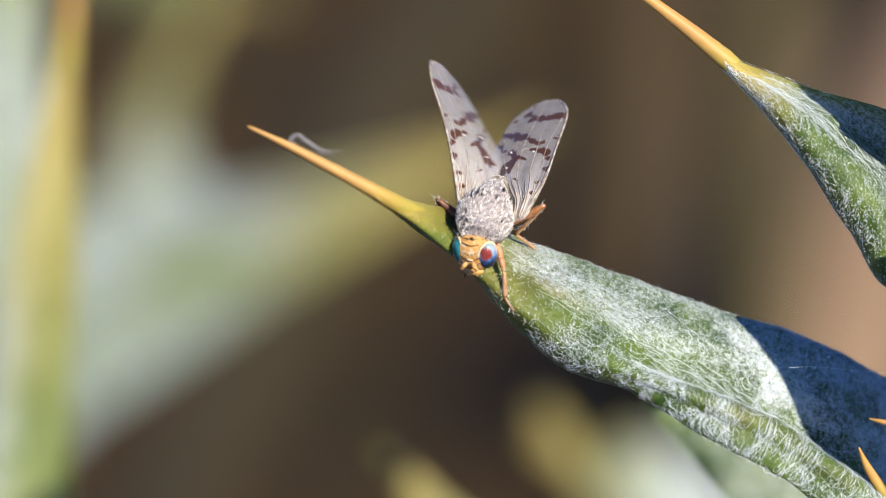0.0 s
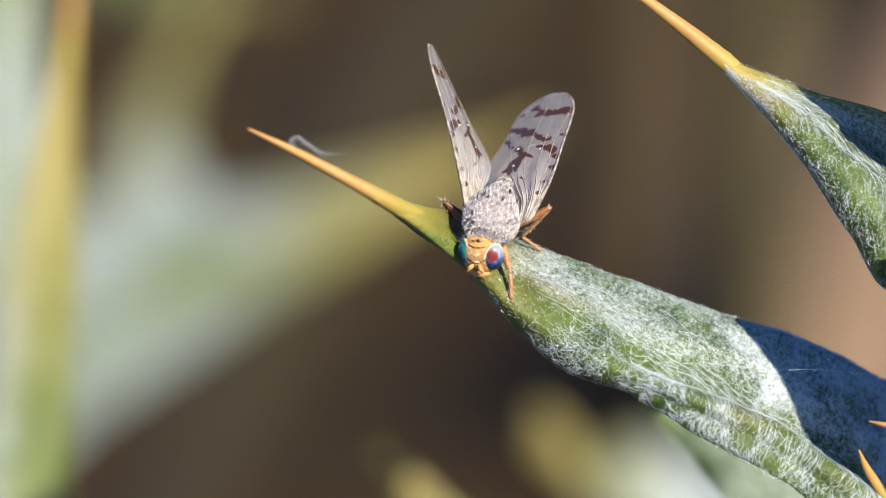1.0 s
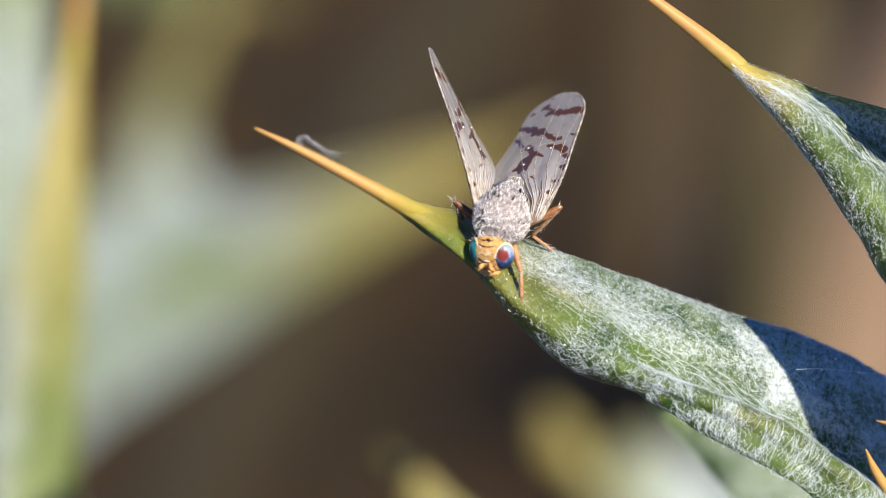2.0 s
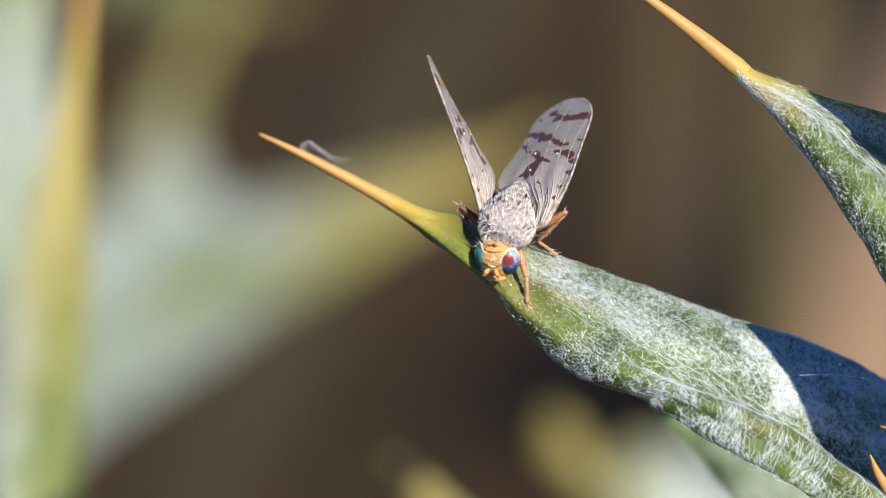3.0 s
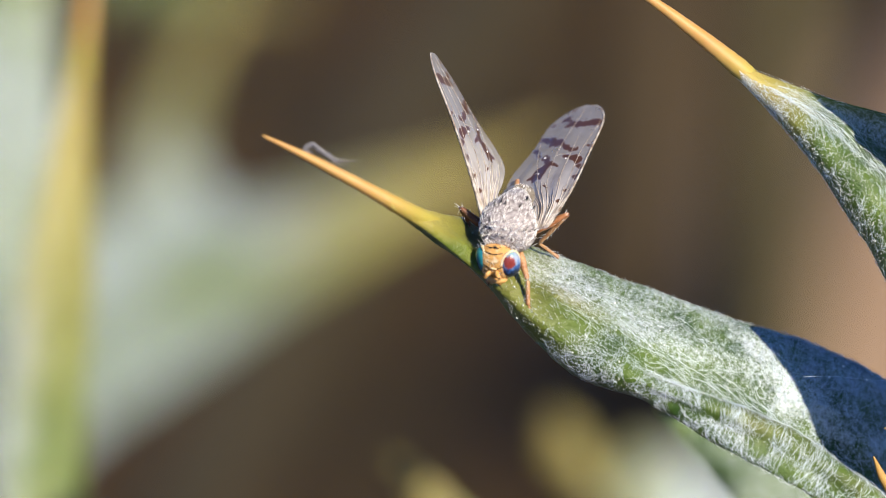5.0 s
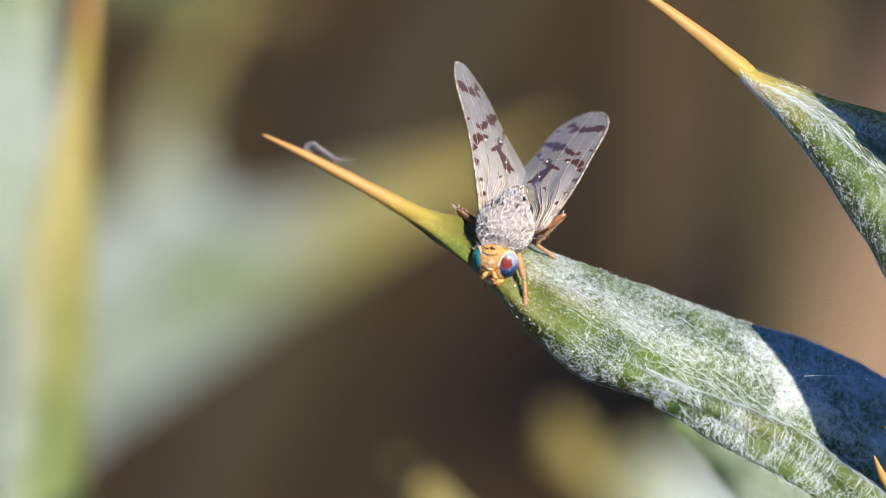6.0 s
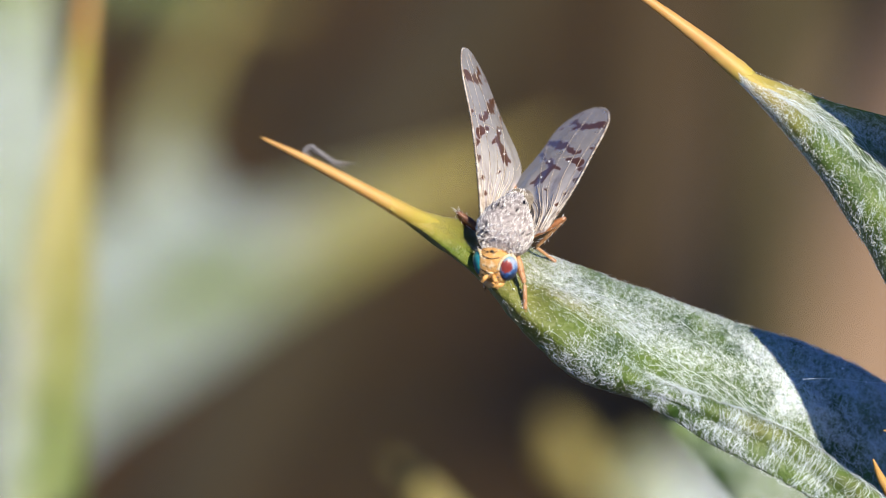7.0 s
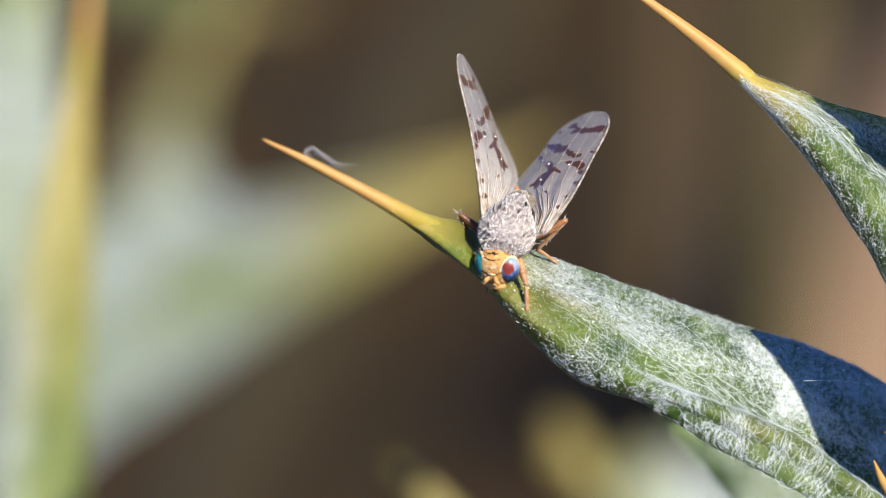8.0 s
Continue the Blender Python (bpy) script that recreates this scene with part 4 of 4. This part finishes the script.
def build_wing(side, hinge, twist, bow):
    """One wing: x to its tip, y to its trailing edge; side -1 mirrors its arching."""
    n, m = 200, 72
    x = np.linspace(0.015, 0.9985, n)
    lead, trail = wing_edges(x)
    c = np.linspace(0, 1, m)
    yy = lead[:, None] + (trail - lead)[:, None] * c[None]
    yy = yy + bow * np.sin(np.pi * x)[:, None]
    xx = np.repeat(x[:, None], m, 1) * WING_LENGTH
    zz = side * (0.10 * np.sin(np.pi * c)[None] * np.sin(np.pi * x)[:, None] + 0.05 * (x[:, None] ** 2) * c[None]
                 + 0.035 * np.sin(c[None] * 24 + 5 * x[:, None]) * np.sin(np.pi * x)[:, None] ** 0.6 * np.clip(1.1 - 1.7 * x[:, None], 0.06, 1))
    turn = np.radians(twist * (x - 0.45))[:, None]
    yy, zz = yy * np.cos(turn) - zz * np.sin(turn), yy * np.sin(turn) + zz * np.cos(turn)
    band = np.array([[wing_bands(a, b) for b in c] for a in x])
    wing = small("wing", np.stack((xx, yy, zz), -1).reshape(-1, 3), grid_faces(n, m, False), MEMBRANE, fly,
                 pose(*[q * MM for q in hinge]), "clear wing with dark brown bands", {"band": band.ravel(), "dense": (np.clip(1.35 - x / 0.42, 0, 1)[:, None] * (1 - 0.45 * c[None])).ravel()})

    def on(a, b):
        i = min(n - 1, max(0, int(round((a - x[0]) / (x[-1] - x[0]) * (n - 1)))))
        j = min(m - 1, max(0, int(round(b * (m - 1)))))
        return np.array((xx[i, j], yy[i, j], zz[i, j]))

    runs = (((0.02, 0.0), (0.3, 0.0), (0.6, 0.0), (0.85, 0.0), (0.97, 0.05), (0.997, 0.4)),
            ((0.03, 0.06), (0.25, 0.07), (0.45, 0.04), (0.55, 0.0)), ((0.03, 0.08), (0.3, 0.14), (0.6, 0.12), (0.88, 0.02)),
            ((0.05, 0.12), (0.35, 0.26), (0.65, 0.27), (0.97, 0.25)), ((0.05, 0.16), (0.35, 0.42), (0.65, 0.48), (0.985, 0.55)),
            ((0.05, 0.2), (0.3, 0.56), (0.55, 0.68), (0.78, 0.98)), ((0.05, 0.3), (0.25, 0.7), (0.4, 0.9), (0.45, 0.99)),
            ((0.60, 0.27), (0.60, 0.36), (0.59, 0.47)), ((0.44, 0.45), (0.46, 0.55), (0.47, 0.64)))
    rng = np.random.default_rng(21)
    setae = []
    for a in np.linspace(0.06, 0.62, 46):
        p = on(a, 0.0)
        setae.append([p, p + np.array((0.05, -0.05, 0.0)) + rng.normal(0, 0.01, 3), p + np.array((0.11, -0.08, 0.0)) + rng.normal(0, 0.02, 3)])
    sv, sf = strands(np.array(setae), np.full(len(setae), 0.009))
    small("costal_bristle", sv, sf, BRISTLE, wing, label="dark bristles along the edge", kind="stuff")
    for k, run in enumerate(runs):
        v, f, _ = tube([on(*p) for p in run], (0.032, 0.026, 0.014) if k == 0 else (0.009, 0.0065, 0.005), 5, 36)
        small("vein", v, f, VEIN, wing)
    for k in range(13):
        c0, c1, far = 0.04 + 0.07 * k, 0.02 + 0.068 * k, rng.uniform(0.26, 0.44)
        run = [on(a, c0 + (c1 - c0) * a / far + rng.normal(0, 0.012)) + np.array((0, 0, side * 0.012)) for a in np.linspace(0.03, far, 6)]
        v, f, _ = tube(run, (0.012, 0.015, 0.011, 0.005), 6, 40, 0.15)
        small("vein", v, f, VEIN_PALE, wing, label="raised cream vein of the wing root")
    for a, b in ((0.590, 0.62), (0.560, 0.28), (0.460, 0.57)):
        v, f = ball(0.022, 0.022, 0.018, 2.0, 10, 8)
        small("blister", v + on(a, b), f, SETA, wing, label="tiny pale blister")
    return wing


def seg(points, radii, name, material, parent, label=""):
    v, f, _ = tube(points, radii, 12, 22, 0.03)
    return small(name, v, f, material, parent, label=label)


FLY3, FLY0 = np.array(FLY.to_3x3()), np.array(FLY.translation) / MM


def to_fly(*points):
    """Places of the tilted frame in the fly's own millimetres."""
    return [tuple((np.array(p) - FLY0) @ FLY3) for p in points]


def build_leg(points, material, foot_material, hairy=True):
    """A leg from the hip over knee and ankle to the foot."""
    hip, knee, ankle, toe = points
    mid = lambda a, b, s: tuple(np.array(a) * (1 - s) + np.array(b) * s)
    leg = seg((hip, mid(hip, knee, 0.5), knee), (0.055, 0.10, 0.05), "leg", material, fly, "jointed bristly leg")
    seg((knee, mid(knee, ankle, 0.5), ankle), (0.045, 0.052, 0.045), "tibia", foot_material, leg)
    seg((ankle, mid(ankle, toe, 0.5), toe), (0.038, 0.035, 0.042), "tarsus", foot_material, leg)
    if not hairy:
        return leg
    rng = np.random.default_rng(4)
    lines = []
    for a, b, count in ((hip, knee, 26), (knee, ankle, 22), (ankle, toe, 14)):
        for _ in range(count):
            p = np.array(mid(a, b, rng.uniform(0.1, 1)))
            d = rng.normal(0, 1, 3)
            d /= np.linalg.norm(d)
            way = d + 0.9 * (np.array(b) - np.array(a)) / np.linalg.norm(np.array(b) - np.array(a))
            lines.append([p + d * 0.05 + way * 0.085 * q for q in (0, 0.5, 1)])
    sv, sf = strands(np.array(lines), np.full(len(lines), 0.006))
    small("leg_hair", sv, sf, SETA, leg, kind="stuff")
    return leg


build_body()
build_head()
HINGE_A, HINGE_B = (-0.757, 0.303, 0.079), (0.382, 0.628, 0.001)
wing_a = build_wing(1, HINGE_A, 0, -0.05)
wing_b = build_wing(-1, HINGE_B, 22, 0.31)
build_leg(to_fly((1.58, 0.20, 0.5), (1.85, -0.71, 0.82), (1.86, -1.30, 0.74), (2.07, -1.60, 0.72)), LEG, LEG)
build_leg(to_fly((1.00, 0.01, 0.4), (0.84, -0.30, 0.60), (0.90, -0.58, 0.58), (0.97, -0.80, 0.62)), LEG, LEG, False)
build_leg(to_fly((1.93, 0.33, 0.1), (2.79, 0.79, 0.3), (2.12, 0.12, -0.5), (2.58, -0.22, -0.9)), LEG_BROWN, LEG)
build_leg(to_fly((1.03, 0.33, 0.1), (0.33, 0.93, 0.3), (0.55, 0.55, 0.05), (0.45, 0.35, 0.10)), LEG_DARK, LEG_DARK)
hind_points = to_fly((1.71, 0.59, -0.4), (1.62, 1.58, -1.3), (1.85, 1.02, -1.5), (1.93, 0.68, -1.4))
hind_a = build_leg(hind_points, LEG, LEG, False)
build_leg(to_fly((1.29, 0.59, -0.3), (1.08, 1.36, -1.7), (0.85, 0.53, -1.3), (0.74, 0.37, -0.9)), LEG_DARK, LEG_DARK)


# ---- what moves ----
def motions():
    drift = (
        (0, -0.166, 0.000, 0.0),
        (0.5, -0.051, 0.026, 0.0),
        (1, -0.026, 0.013, 0.0),
        (1.5, 0.013, 0.013, 0.0),
        (3, 0.077, 0.026, 0.0),
        (3.5, 0.000, 0.000, 0.0),
        (4, 0.038, 0.026, 0.0),
        (4.5, 0.051, 0.026, 0.0),
        (6, -0.051, -0.019, 0.0),
        (6.5, -0.038, -0.013, 0.0),
        (7, -0.026, -0.026, 0.0),
        (7.5, -0.013, -0.026, 0.0),
        (8, -0.006, -0.026, 0.0),
    )
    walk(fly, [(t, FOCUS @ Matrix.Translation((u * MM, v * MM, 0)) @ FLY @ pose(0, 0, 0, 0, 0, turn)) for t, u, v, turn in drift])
    beat_a = (
        (0, -32.3, 7.2, -89.5), (0.5, -34.8, 5.2, -88.4), (1, -33.1, 3.7, -89.3),
        (1.5, -31.7, 4.0, -89.5), (3, -32.3, 3.9, -90.1), (3.5, -32.0, 5.4, -93.4),
        (4, -36.3, 3.6, -95.1), (4.5, -34.9, 3.5, -93.1), (6, -33.4, 6.1, -96.7),
        (6.5, -33.6, 4.3, -96.9), (7, -37.2, 2.6, -96.7), (7.5, -35.7, 4.3, -97.3),
        (8, -35.3, 4.0, -96.1),
    )
    walk(wing_a, [(t, pose(*[q * MM for q in HINGE_A], rx, ry, rz)) for t, rx, ry, rz in beat_a])
    beat_b = (
        (0, -138.4, -8.9, -61.5), (0.1, -119.5, -17.6, -58.6), (0.3, -119.2, -17.7, -57.1),
        (0.4, -123.4, -17.1, -53.1), (0.5, -126.2, -16.8, -54.1), (0.6, -117.3, -20.9, -56.5),
        (0.7, -118.3, -20.8, -56.0), (0.8, -122.6, -18.8, -55.9), (0.9, -121.1, -17.7, -58.2),
        (1, -123.8, -21.9, -57.7), (1.1, -111.3, -19.3, -62.5), (1.2, -117.0, -21.2, -59.9),
        (1.3, -126.5, -18.7, -56.2), (1.5, -122.7, -21.6, -54.1), (1.7, -118.0, -20.0, -56.7),
        (2.3, -127.4, -19.2, -52.9), (2.8, -121.0, -17.7, -49.2), (2.9, -119.5, -15.6, -51.2),
        (3, -121.0, -19.6, -53.0), (3.1, -115.2, -18.8, -55.3), (3.3, -122.1, -21.2, -54.3),
        (3.4, -126.4, -21.7, -53.9), (3.5, -126.2, -20.2, -56.2), (3.6, -128.7, -16.0, -61.4),
        (3.8, -111.7, -22.8, -63.5), (4, -123.3, -23.1, -56.3), (4.1, -128.0, -18.6, -54.1),
        (4.2, -129.1, -17.6, -52.6), (4.4, -119.7, -21.7, -55.8), (4.5, -129.0, -23.2, -55.6),
        (4.7, -123.7, -23.6, -51.4), (5.2, -131.9, -20.5, -54.2), (5.8, -132.7, -18.4, -57.7),
        (6, -134.3, -13.6, -62.5), (6.2, -121.8, -19.9, -60.8), (6.4, -124.1, -20.4, -57.4),
        (6.5, -125.6, -20.8, -57.3), (6.6, -130.3, -18.1, -59.0), (6.8, -118.0, -21.7, -65.9),
        (6.9, -121.1, -24.2, -65.3), (7, -128.1, -25.3, -63.4), (7.1, -121.0, -24.1, -61.4),
        (7.2, -117.4, -23.9, -62.7), (7.3, -126.9, -15.5, -65.9), (7.5, -127.8, -17.3, -66.4),
        (7.6, -119.2, -22.0, -66.2), (7.8, -133.2, -26.1, -65.3), (8, -126.2, -22.3, -61.9),
    )
    walk(wing_b, [(t, pose(*[q * MM for q in HINGE_B], rx, ry, rz)) for t, rx, ry, rz in beat_b])
    knee, ankle = Vector(hind_points[1]) * MM, Vector(hind_points[2]) * MM
    lifted = Vector(to_fly((1.82, 2.20, -1.5))[0]) * MM
    swing = (ankle - knee).rotation_difference(lifted - knee)

    def kicked(part_of):
        turned = Matrix.Rotation(swing.angle * part_of, 4, swing.axis)
        return Matrix.Translation(knee) @ turned @ Matrix.Translation(-knee)

    rows = [(0.0, kicked(0))]
    for c in (0.85, 3.3, 4.1, 4.7, 6.45, 7.15):
        rows += [(c - 0.2, kicked(0)), (c - 0.1, kicked(0.5)), (c - 0.05, kicked(0.96)), (c + 0.06, kicked(1.0)), (c + 0.13, kicked(0.5)), (c + 0.23, kicked(0))]
    rows.append((8.0, kicked(0)))
    for segment in hind_a.children:
        walk(segment, rows)


motions()
